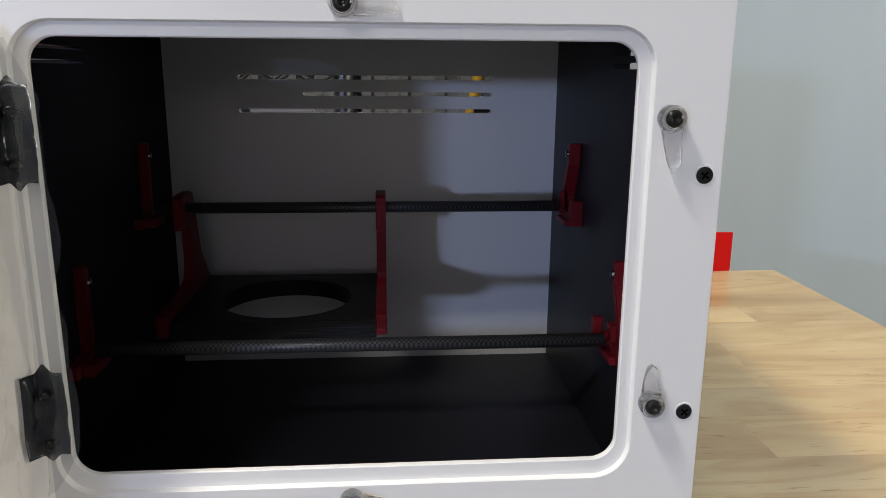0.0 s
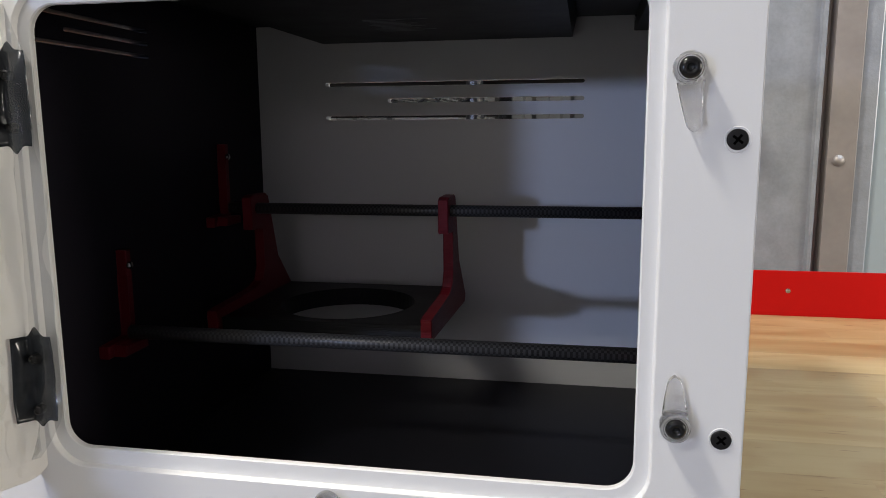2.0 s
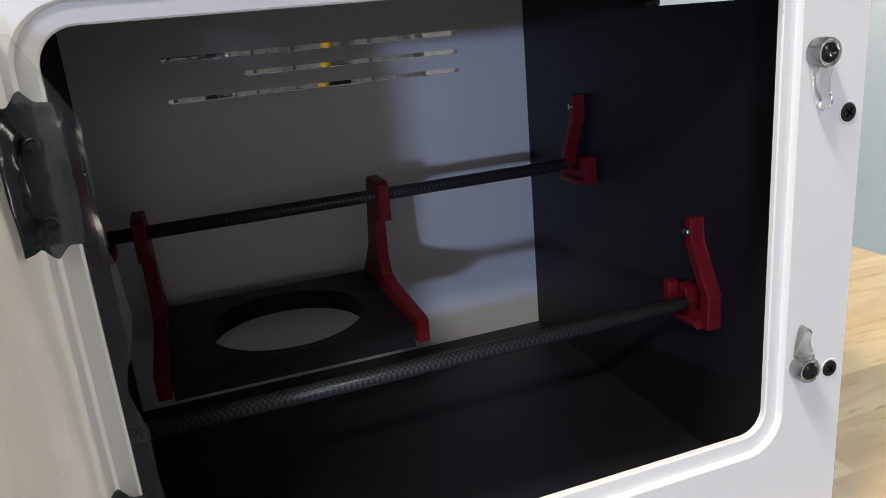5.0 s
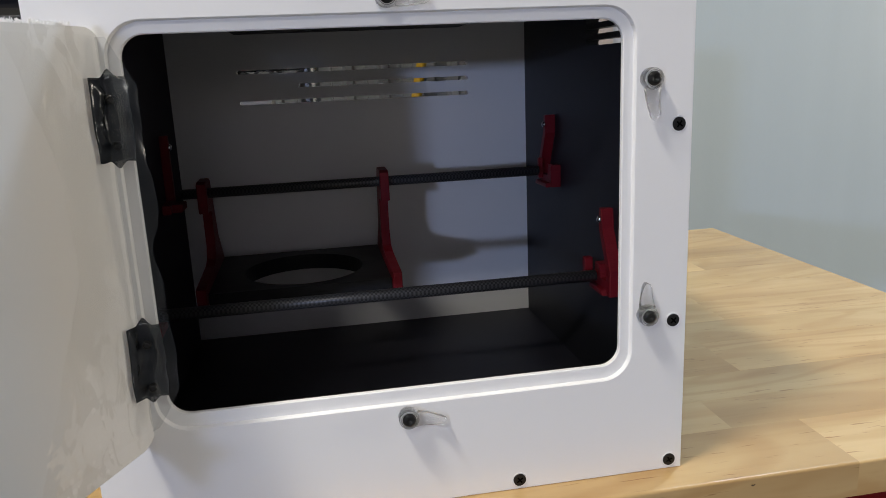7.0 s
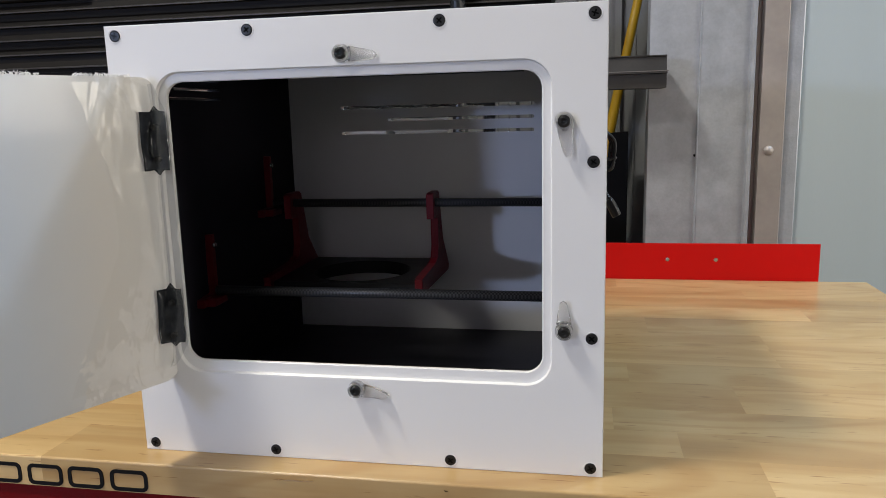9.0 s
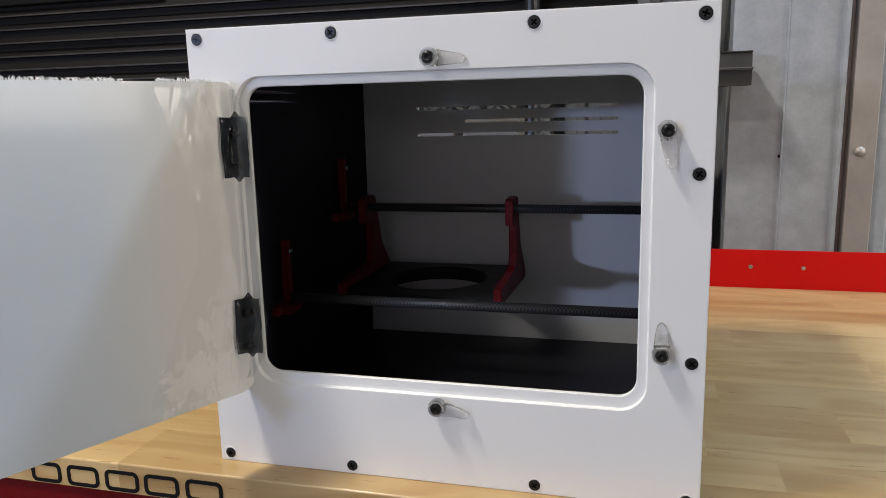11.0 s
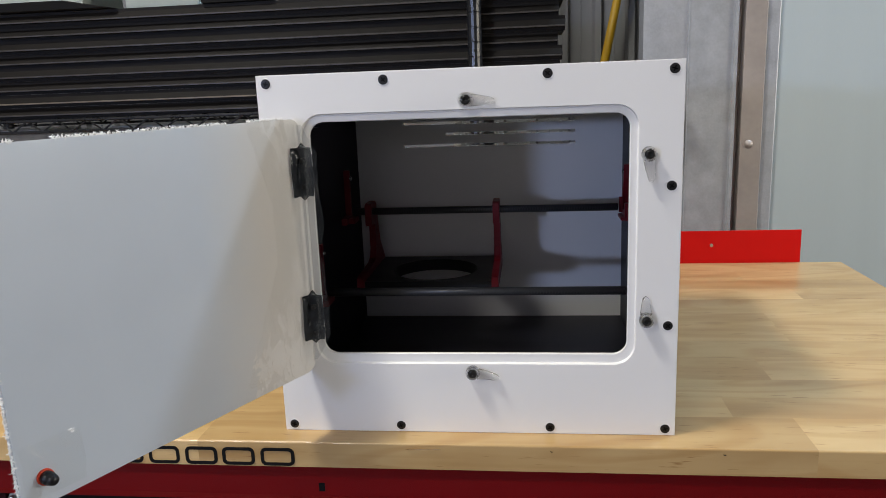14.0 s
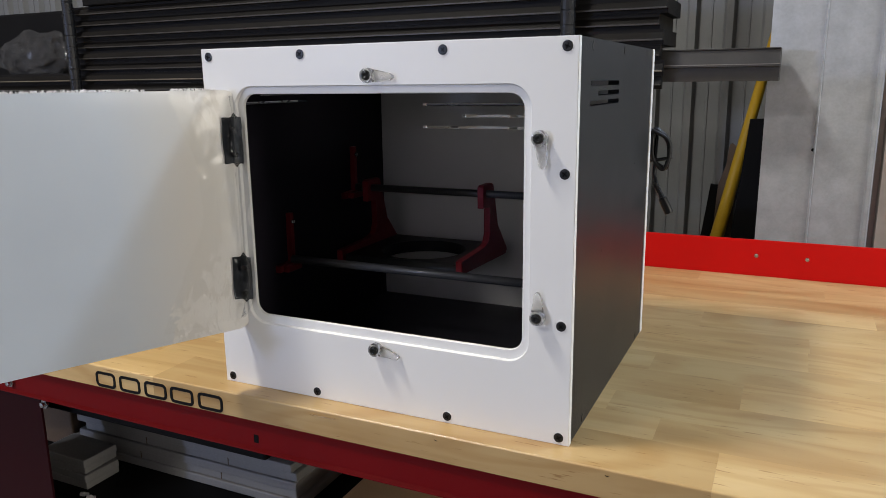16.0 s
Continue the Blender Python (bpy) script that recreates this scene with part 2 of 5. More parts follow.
    lift = calc("ADD", calc("MULTIPLY", zone, calc("SUBTRACT", 1.0, puddle)), calc("MULTIPLY", soft, 0.15))
    bp = n.new("ShaderNodeBump")
    bp.inputs["Strength"].default_value, bp.inputs["Distance"].default_value = 0.3, 0.0005
    l.new(lift, bp.inputs["Height"])
    l.new(bp.outputs[0], b.inputs["Coat Normal"])
    l.new(bp.outputs[0], b.inputs["Normal"])
    return m


def clear_wrap(name, tint, haze, bend, gain, least):
    """Clear crinkled packing film: see-through, with mirror-like glints."""
    m = bpy.data.materials.new(name)
    m.use_nodes = True
    n, l = m.node_tree.nodes, m.node_tree.links
    tc = n.new("ShaderNodeTexCoord")
    nz = n.new("ShaderNodeTexNoise")
    nz.inputs["Scale"].default_value, nz.inputs["Detail"].default_value, nz.inputs["Distortion"].default_value = 42, 3, 0.8
    mp = n.new("ShaderNodeMapping")
    mp.inputs["Scale"].default_value = (1, 1, 0.45)
    l.new(tc.outputs["Object"], mp.inputs["Vector"])
    l.new(mp.outputs[0], nz.inputs["Vector"])
    bp = n.new("ShaderNodeBump")
    bp.inputs["Strength"].default_value, bp.inputs["Distance"].default_value = bend, 0.005
    l.new(nz.outputs[0], bp.inputs["Height"])
    see, shine, dull = n.new("ShaderNodeBsdfTransparent"), n.new("ShaderNodeBsdfGlossy"), n.new("ShaderNodeBsdfDiffuse")
    see.inputs[0].default_value = (*tint, 1)
    shine.inputs["Roughness"].default_value = 0.20
    dull.inputs[0].default_value = (0.10, 0.12, 0.14, 1)
    lw = n.new("ShaderNodeLayerWeight")
    lw.inputs[0].default_value = 0.25
    l.new(bp.outputs[0], lw.inputs["Normal"])
    fr = n.new("ShaderNodeMath")
    fr.operation = "MULTIPLY_ADD"
    fr.inputs[1].default_value, fr.inputs[2].default_value = gain, least
    l.new(lw.outputs["Facing"], fr.inputs[0])
    l.new(bp.outputs[0], shine.inputs["Normal"])
    veil, mix = n.new("ShaderNodeMixShader"), n.new("ShaderNodeMixShader")
    veil.inputs[0].default_value = haze
    l.new(see.outputs[0], veil.inputs[1])
    l.new(dull.outputs[0], veil.inputs[2])
    l.new(fr.outputs[0], mix.inputs[0])
    l.new(veil.outputs[0], mix.inputs[1])
    l.new(shine.outputs[0], mix.inputs[2])
    l.new(mix.outputs[0], n["Material Output"].inputs["Surface"])
    return m


def carbon(name):
    """Woven carbon tube: small checker of satin and dark tow."""
    m = bpy.data.materials.new(name)
    m.use_nodes = True
    n, l = m.node_tree.nodes, m.node_tree.links
    b = n["Principled BSDF"]
    tc = n.new("ShaderNodeTexCoord")
    mp = n.new("ShaderNodeMapping")
    mp.inputs["Scale"].default_value = (680, 680, 680)
    mp.inputs["Rotation"].default_value = (radians(45), 0, 0)
    l.new(tc.outputs["Object"], mp.inputs["Vector"])
    ck = n.new("ShaderNodeTexChecker")
    ck.inputs["Scale"].default_value = 1.0
    ck.inputs["Color1"].default_value, ck.inputs["Color2"].default_value = (0.075, 0.075, 0.077, 1), (0.018, 0.018, 0.019, 1)
    l.new(mp.outputs[0], ck.inputs["Vector"])
    l.new(ck.outputs["Color"], b.inputs["Base Color"])
    rg = n.new("ShaderNodeMapRange")
    rg.inputs["To Min"].default_value, rg.inputs["To Max"].default_value = 0.3, 0.5
    l.new(ck.outputs["Fac"], rg.inputs["Value"])
    l.new(rg.outputs[0], b.inputs["Roughness"])
    bp = n.new("ShaderNodeBump")
    bp.inputs["Strength"].default_value, bp.inputs["Distance"].default_value = 0.4, 0.0003
    l.new(ck.outputs["Fac"], bp.inputs["Height"])
    l.new(bp.outputs[0], b.inputs["Normal"])
    return m


WHITE = surface("white_sheet", (0.80, 0.797, 0.782), 0.40, vary=0.02, scale=5, bump=0.04, grain=1500)
BLACK = surface("black_sheet", (0.0170, 0.0178, 0.0228), 0.5, vary=0.2, scale=10, bump=0.25, grain=1200, spec=0.36)
GREY_SIDE = surface("charcoal_sheet", (0.0130, 0.0148, 0.0180), 0.36, vary=0.12, scale=6, bump=0.2, grain=1400, spec=0.27)
RED_PRINT = surface("red_print", (0.186, 0.009, 0.016), 0.45, vary=0.1, scale=30, bump=0.5, grain=30, stretch=(1, 1, 70), spec=0.3)
BLACK_PRINT = surface("black_print", (0.012, 0.012, 0.013), 0.5, vary=0.15, scale=40, bump=0.5, grain=30, stretch=(1, 1, 70), spec=0.35)
CARBON = carbon("carbon_weave")
SCREW = surface("black_oxide", (0.010, 0.0098, 0.0098), 0.34, metal=0.1, vary=0.2, scale=300, bump=0.1)
STEEL = surface("bright_steel", (0.55, 0.55, 0.56), 0.25, metal=1.0, vary=0.1, scale=80, bump=0.05)
CLEAR = clear_solid("clear_plastic", (1.0, 1.0, 1.0), 0.12)
CLEAR_RIM = clear_solid("clear_plastic_rim", (0.96, 0.965, 0.97), 0.10)
BUTTON = surface("glossy_black_button", (0.006, 0.006, 0.006), 0.18, vary=0.2, scale=200, bump=0)
FILM = film_sheet("masked_acrylic")
CLEAR_FILM = clear_wrap("clear_film", (0.94, 0.95, 0.955), 0.10, 0.6, 0.28, 0.03)
LOOSE_FILM = clear_wrap("loose_clear_film", (0.99, 0.99, 0.985), 0.0, 0.4, 0.16, 0.02)
PALE_WOOD = surface("torn_pale_wood", (0.72, 0.58, 0.38), 0.7, vary=0.1, scale=60, bump=0.3)
FRINGE = surface("film_shreds", (0.86, 0.86, 0.85), 0.4, vary=0.04, scale=60, bump=0.0)
HINGE = surface("dark_foil_leaf", (0.040, 0.045, 0.052), 0.20, vary=0.4, scale=60, bump=0.25, grain=120, rough_vary=0.08, coat=0.15)
# near-black for the shade painted into the screws' crosses
CROSS_SHADE = surface("cross_shade_black", (0.002, 0.002, 0.002), 0.9, vary=0.1, bump=0, spec=0.02)
# same black sheet retoned by face: shade and glare haze in the colour
INNER_SHADE_BLACK = surface("shade_toned_black_sheet", (0.019, 0.017, 0.024), 0.6, vary=0.2, scale=10, bump=0.25, grain=1200, spec=0.15)
FLOOR_BLACK = surface("haze_lifted_floor_sheet", (0.026, 0.0255, 0.032), 0.45, vary=0.2, scale=10, bump=0.25, grain=1200, spec=0.33)
ORANGE = surface("orange_rubber", (0.70, 0.06, 0.02), 0.5, vary=0.05, scale=100)
RUBBER = surface("black_rubber", (0.006, 0.006, 0.007), 0.34, vary=0.2, scale=120, spec=0.4)
STAVE = wood("bench_stave", (0.472, 0.306, 0.130), (0.604, 0.424, 0.198))
RED_PAINT = surface("red_powder_coat", (0.62, 0.006, 0.006), 0.4, vary=0.06, scale=4, bump=0.25, grain=1400, spec=0.2)
# frame red darkened: shade under the bench top is in the colour
SHADED_RED = surface("shaded_red_powder_coat", (0.195, 0.0025, 0.004), 0.45, vary=0.08, scale=4, bump=0.25, grain=1400, spec=0.18)
INK = surface("black_ink", (0.005, 0.0045, 0.0045), 0.5, vary=0.1, scale=100, spec=0.2)
EXTRUSION = surface("dark_anodised", (0.0065, 0.0056, 0.0050), 0.55, metal=0.0, vary=0.3, scale=3, bump=0.1, grain=300, stretch=(1, 8, 8), tone=0.25, spec=0.22)
POST = surface("black_epoxy", (0.010, 0.011, 0.013), 0.28, vary=0.2, scale=30)
GALV = surface("galvanised_steel", (0.42, 0.44, 0.465), 0.42, metal=0.3, vary=0.15, scale=34, bump=0.25, grain=220)
GALV_DARK = surface("weathered_steel", (0.42, 0.375, 0.34), 0.5, metal=0.5, vary=0.12, scale=12, bump=0.2, grain=90)
RIBBED = surface("ribbed_white_steel", (0.21, 0.215, 0.215), 0.45, vary=0.06, scale=3, bump=0.05)
PANEL = surface("pale_wall_panel", (0.45, 0.515, 0.53), 0.4, vary=0.03, scale=2, bump=0.05, stretch=(6, 6, 0.4))
YELLOW = surface("yellow_plastic", (0.48, 0.29, 0.015), 0.4, vary=0.08, scale=20, bump=0.2)
DRILL_YELLOW = surface("tool_yellow", (0.78, 0.46, 0.01), 0.38, vary=0.05, scale=40, bump=0.2, grain=600)
DRILL_BLACK = surface("tool_black", (0.006, 0.006, 0.006), 0.5, vary=0.2, scale=60, bump=0.5, grain=700, spec=0.25)
CARD = surface("kraft_card", (0.50, 0.325, 0.165), 0.8, vary=0.08, scale=14, bump=0.3, grain=160, stretch=(1, 1, 4))
CARD_WHITE = surface("scuffed_white_card", (0.40, 0.385, 0.37), 0.6, vary=0.28, scale=22, bump=0.3, grain=200)
PAPER = surface("print_paper", (0.52, 0.49, 0.48), 0.6, vary=0.1, scale=10, tone=0.45, bump=0.2)
PAPER_PINK = surface("pink_paper", (0.62, 0.30, 0.28), 0.6, vary=0.2, scale=14, tone=0.2, bump=0.2)
PAPER_DARK = surface("dark_cover", (0.09, 0.07, 0.07), 0.5, vary=0.3, scale=14, tone=0.4, bump=0.2)
BROWN = surface("brown_board", (0.12, 0.08, 0.05), 0.7, vary=0.2, scale=10)
# frame red darkened further; the set-back legs' shade is in the colour
DEEP_SHADED_RED = surface("deep_shaded_red_powder_coat", (0.024, 0.0016, 0.0035), 0.5, vary=0.15, scale=5, bump=0.25, grain=1400, spec=0.15)
BAG = thin_film("dark_clear_film", (0.05, 0.05, 0.052), 0.55, 0.15)
PRINT_GREY = surface("faded_print", (0.36, 0.35, 0.34), 0.7, vary=0.2, scale=60)
DARK = surface("dark_plastic", (0.005, 0.0048, 0.005), 0.6, vary=0.3, scale=8, spec=0.15)
FLOOR = surface("concrete", (0.16, 0.155, 0.15), 0.6, vary=0.2, scale=2, bump=0.4, grain=60)
ROOM = surface("room_paint", (0.44, 0.43, 0.42), 0.7, vary=0.05, scale=1.5, bump=0.1)
SAGE = surface("sage_plastic", (0.42, 0.47, 0.43), 0.5, vary=0.06, scale=10)
MASK_MARK = surface("faint_print", (0.16, 0.162, 0.165), 0.5, vary=0.2, scale=200)

# ---------------------------------------------------------------- mesh helpers


def part(name, bm, mat, parent=None, label="", smooth=False):
    bmesh.ops.recalc_face_normals(bm, faces=bm.faces)
    me = bpy.data.meshes.new(name)
    bm.to_mesh(me)
    bm.free()
    if smooth:
        for p in me.polygons:
            p.use_smooth = True
    me.materials.append(mat)
    ob = new(name, me)
    if parent:
        ob.parent = parent
    if label:
        ob["label"] = label
    return ob


def thing(name, m, label, category, group="", kind=""):
    ob = new(name)
    ob.empty_display_size = 0.02
    ob.matrix_world = m
    return tagged(ob, label, category, group, kind)


def box(bm, x0, x1, y0, y1, z0, z1, bevel=0.0, segments=2):
    v = [bm.verts.new((x, y, z)) for x in (x0, x1) for y in (y0, y1) for z in (z0, z1)]
    fs = [bm.faces.new([v[i] for i in q]) for q in ((0, 1, 3, 2), (4, 6, 7, 5), (0, 4, 5, 1), (2, 3, 7, 6), (0, 2, 6, 4), (1, 5, 7, 3))]
    if bevel:
        es = list({e for f in fs for e in f.edges})
        bmesh.ops.bevel(bm, geom=es, offset=bevel, segments=segments, profile=0.5, affect="EDGES")
    return bm


def boxed(*a, **k):
    return box(bmesh.new(), *a, **k)


AX = {"x": lambda a, b, t: (t, a, b), "y": lambda a, b, t: (a, t, b), "z": lambda a, b, t: (a, b, t)}


def plate(bm, outer, holes, axis, t0, t1):
    """A flat plate along an axis with holes that go through it."""
    loops = [outer, *holes]
    flat = [[Vector((a, b, 0)) for a, b in lp] for lp in loops]
    tris = tessellate_polygon(flat)
    pts = [p for lp in loops for p in lp]
    f = AX[axis]
    lo, hi = [bm.verts.new(f(a, b, t0)) for a, b in pts], [bm.verts.new(f(a, b, t1)) for a, b in pts]
    for tri in tris:
        bm.faces.new([lo[i] for i in tri])
        bm.faces.new([hi[i] for i in reversed(tri)])
    k = 0
    for lp in loops:
        for i in range(len(lp)):
            j = (i + 1) % len(lp)
            bm.faces.new((lo[k + i], lo[k + j], hi[k + j], hi[k + i]))
        k += len(lp)
    return bm


def extrude(bm, pts, axis, t0, t1, bevel=0.0, segments=1):
    f = AX[axis]
    lo, hi = [bm.verts.new(f(a, b, t0)) for a, b in pts], [bm.verts.new(f(a, b, t1)) for a, b in pts]
    n = len(pts)
    fs = [bm.faces.new(lo), bm.faces.new(hi[::-1])]
    fs += [bm.faces.new((lo[i], hi[i], hi[(i + 1) % n], lo[(i + 1) % n])) for i in range(n)]
    if bevel:
        bmesh.ops.bevel(bm, geom=list(fs[0].edges) + list(fs[1].edges), offset=bevel, segments=segments, affect="EDGES")
    return bm


def rounded(x0, x1, z0, z1, r, k=6):
    out = []
    for cx, cz, a0 in ((x1 - r, z1 - r, 0), (x0 + r, z1 - r, 90), (x0 + r, z0 + r, 180), (x1 - r, z0 + r, 270)):
        for i in range(k + 1):
            a = radians(a0 + 90 * i / k)
            out.append((cx + r * math.cos(a), cz + r * math.sin(a)))
    return out


def circle(cx, cy, r, k=32):
    return [(cx + r * math.cos(2 * math.pi * i / k), cy + r * math.sin(2 * math.pi * i / k)) for i in range(k)]


def lathe(bm, profile, k=20, m=None):
    """Turn (radius, height) pairs round z, then place by m."""
    m = m or Matrix()
    rings = []
    for r, h in profile:
        if r < 1e-6:
            rings.append([bm.verts.new(m @ Vector((0, 0, h)))])
        else:
            rings.append([bm.verts.new(m @ Vector((r * math.cos(2 * math.pi * i / k), r * math.sin(2 * math.pi * i / k), h))) for i in range(k)])
    for a, b in zip(rings, rings[1:]):
        for i in range(k):
            j = (i + 1) % k
            if len(a) == 1 and len(b) > 1:
                bm.faces.new((a[0], b[i], b[j]))
            elif len(b) == 1 and len(a) > 1:
                bm.faces.new((a[i], b[0], a[j]))
            elif len(a) > 1:
                bm.faces.new((a[i], b[i], b[j], a[j]))
    return bm


def tube(bm, pts, r, k=10, closed_ends=True):
    pts = [Vector(p) for p in pts]
    up, rings = Vector((0.13, 0.31, 0.94)).normalized(), []
    for i, p in enumerate(pts):
        d = (pts[min(i + 1, len(pts) - 1)] - pts[max(i - 1, 0)]).normalized()
        s = d.cross(up)
        s = s.normalized() if s.length > 0.05 else d.orthogonal().normalized()
        t = d.cross(s).normalized()
        up = s.cross(d).normalized() if i else s.cross(d).normalized()
        rad = r[i] if isinstance(r, (list, tuple)) else r
        rings.append([bm.verts.new(p + rad * (math.cos(2 * math.pi * j / k) * s + math.sin(2 * math.pi * j / k) * t)) for j in range(k)])
    for a, b in zip(rings, rings[1:]):
        for j in range(k):
            bm.faces.new((a[j], a[(j + 1) % k], b[(j + 1) % k], b[j]))
    if closed_ends:
        bm.faces.new(rings[0])
        bm.faces.new(rings[-1][::-1])
    return bm


def smooth_path(ctrl, n=8):
    """Catmull-Rom through the control places."""
    c = [Vector(p) for p in ctrl]
    c = [2 * c[0] - c[1], *c, 2 * c[-1] - c[-2]]
    out = []
    for i in range(1, len(c) - 2):
        for s in range(n):
            t = s / n
            out.append(0.5 * ((2 * c[i]) + (c[i + 1] - c[i - 1]) * t + (2 * c[i - 1] - 5 * c[i] + 4 * c[i + 1] - c[i + 2]) * t * t
                              + (3 * c[i] - c[i - 1] - 3 * c[i + 1] + c[i + 2]) * t ** 3))
    return out + [c[-2]]


# ---------------------------------------------------------------- the room
def slab(name, a, mat, label, category):
    return tagged(part(name, boxed(*a), mat), label, category, kind="structure")


# ceiling and west, east, south walls are unseen, added to enclose the light
slab("floor", (-4.2, 3.2, -4.6, 1.6, -0.97, -0.87), FLOOR, "bare grey concrete workshop floor", "floor")
slab("ceiling", (-4.2, 3.2, -4.6, 1.6, 2.30, 2.40), ROOM, "pale painted workshop ceiling", "ceiling")
slab("wall_west", (-4.3, -4.2, -4.6, 1.6, -0.87, 2.30), ROOM, "plain pale workshop wall", "wall")
# opening made only to hold the added east fill lamp
bm = bmesh.new()
plate(bm, [(-4.6, -0.87), (1.6, -0.87), (1.6, 2.30), (-4.6, 2.30)], [[(-0.85, 0.18), (-0.85, 0.98), (0.15, 0.98), (0.15, 0.18)]], "x", 3.2, 3.3)
tagged(part("wall_east", bm, ROOM), "unseen wall closing the room, opened for an added fill lamp", "wall", kind="structure")
# second opening is there only for the added south fill lamp
bm = bmesh.new()
plate(bm, [(-4.2, -0.87), (3.2, -0.87), (3.2, 2.30), (-4.2, 2.30)], [[(-3.0, 0.2), (-3.0, 1.1), (-1.8, 1.1), (-1.8, 0.2)], [(-0.60, 0.5), (-0.60, 1.3), (0.80, 1.3), (0.80, 0.5)]], "y", -4.7, -4.6)
tagged(part("wall_south", bm, ROOM), "unseen wall closing the room, opened for the window light and an added fill lamp", "wall", kind="structure")

# ribbed steel cladding behind the shelf
bm = bmesh.new()
prof, x = [], 0.051 - 0.0905 * 32
while x < 0.52:
    prof += [(x, 0.0), (x + 0.007, -0.020), (x + 0.024, -0.020), (x + 0.031, 0.0), (x + 0.058, 0.0), (x + 0.0595, -0.003), (x + 0.0630, -0.003), (x + 0.0645, 0.0)]
    x += 0.0905
lo = [bm.verts.new((a, 1.55 + b, -0.87)) for a, b in prof]
hi = [bm.verts.new((a, 1.55 + b, 2.30)) for a, b in prof]
for i in range(len(prof) - 1):
    bm.faces.new((lo[i], lo[i + 1], hi[i + 1], hi[i]))
box(bm, -4.2, 3.2, 1.57, 1.60, -0.87, 2.30)
tagged(part("wall_north", bm, RIBBED), "ribbed pale steel cladding wall behind the shelf", "wall", kind="structure")

# galvanised column, weathered angle and pale panel
bm = bmesh.new()
extrude(bm, [(0.277, 0.90), (0.3595, 0.8975), (0.3605, 0.8945), (0.3625, 0.8945), (0.3635, 0.8975), (0.444, 0.90), (0.447, 0.895), (0.453, 0.895), (0.456, 0.904), (0.456, 0.96), (0.277, 0.96)], "z", -0.87, 2.30)
col = tagged(part("steel_column", bm, GALV), "mottled galvanised steel column cover with a folded crease", "column", kind="structure")
# raised dark disc painting the shade inside a small hole
bm = bmesh.new()
lathe(bm, [(0.0028, 0), (0.0028, 0.0005), (0, 0.0006)], 12, pose(0.359, 0.8965, 0.172, 90))
part("screw_hole", bm, DARK, col)
bm = bmesh.new()
extrude(bm, [(0.456, 0.925), (0.466, 0.925), (0.468, 0.903), (0.507, 0.903), (0.509, 0.906), (0.509, 1.0), (0.456, 1.0)], "z", -0.87, 2.30)
ang = tagged(part("steel_angle", bm, GALV_DARK), "weathered brownish steel angle bolted beside the column", "steel angle", kind="structure")
bm = bmesh.new()
lathe(bm, [(0.0085, 0), (0.0085, 0.001), (0.0062, 0.004), (0.003, 0.0055), (0, 0.006)], 16, pose(0.484, 0.903, 0.178, 90))
part("bolt", bm, GALV_DARK, ang, "domed steel bolt head", smooth=True)
bm = bmesh.new()
box(bm, 0.509, 0.536, 0.915, 1.0, -0.87, 2.30, 0.002)
tagged(part("trim", bm, GALV), "galvanised edge trim of the wall panel", "trim", kind="structure")
bm = bmesh.new()
box(bm, 0.536, 3.2, 0.925, 1.0, -0.87, 2.30)
tagged(part("wall_panel", bm, PANEL), "smooth pale blue-grey wall panel", "wall", kind="structure")

# unseen housings, added round lamps that are themselves out of view
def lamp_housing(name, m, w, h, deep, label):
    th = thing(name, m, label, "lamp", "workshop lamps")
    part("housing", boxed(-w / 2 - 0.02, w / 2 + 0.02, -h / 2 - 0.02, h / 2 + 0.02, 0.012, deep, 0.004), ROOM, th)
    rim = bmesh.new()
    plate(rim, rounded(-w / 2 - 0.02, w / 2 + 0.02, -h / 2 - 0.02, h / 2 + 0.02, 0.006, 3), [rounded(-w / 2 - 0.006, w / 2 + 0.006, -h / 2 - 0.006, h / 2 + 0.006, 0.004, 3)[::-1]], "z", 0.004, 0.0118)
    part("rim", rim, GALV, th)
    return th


lamp_housing("ceiling_light", pose(-1.5, -2.5, 2.24), 1.2, 0.3, 0.0595, "long unseen housing added over the front ceiling lamp")
lamp_housing("ceiling_light", pose(-0.93, -0.50, 2.24), 0.25, 0.45, 0.0595, "short unseen housing added over the side ceiling lamp")
# housing and arm added only to hold the unseen back lamp
back_housing = lamp_housing("wall_light", look((1.20, 0.82, 1.70), (0.2, 0.0, 0.1)), 0.22, 0.10, 0.05, "unseen housing and arm added round the back lamp")
part("arm", tube(bmesh.new(), [(0.0, 0.0, 0.045), (0.0, 0.02, 0.09), (-0.045, 0.075, 0.135)], 0.010, 8), GALV, back_housing)

# ---------------------------------------------------------------- workbench
X0, X1, Y0 = -1.42, 0.570, -0.024
bench = thing("workbench", pose(0, 0, 0), "workbench with a varnished butcher-block top and red steel frame", "workbench")
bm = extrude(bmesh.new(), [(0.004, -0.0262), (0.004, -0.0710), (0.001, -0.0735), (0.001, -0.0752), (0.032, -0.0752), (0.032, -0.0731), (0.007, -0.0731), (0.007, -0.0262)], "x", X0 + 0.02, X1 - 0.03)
part("apron", bm, SHADED_RED, bench, "red powder-coated steel apron, the overhang's shade put into its colour")
part("rear_rail", boxed(X0 + 0.02, X1 - 0.03, 0.60, 0.603, -0.060, -0.0262), SHADED_RED, bench)
bm = boxed(-0.153, -0.147, 0.0037, 0.0065, -0.066, -0.057)
part("slot", bm, DARK, bench)
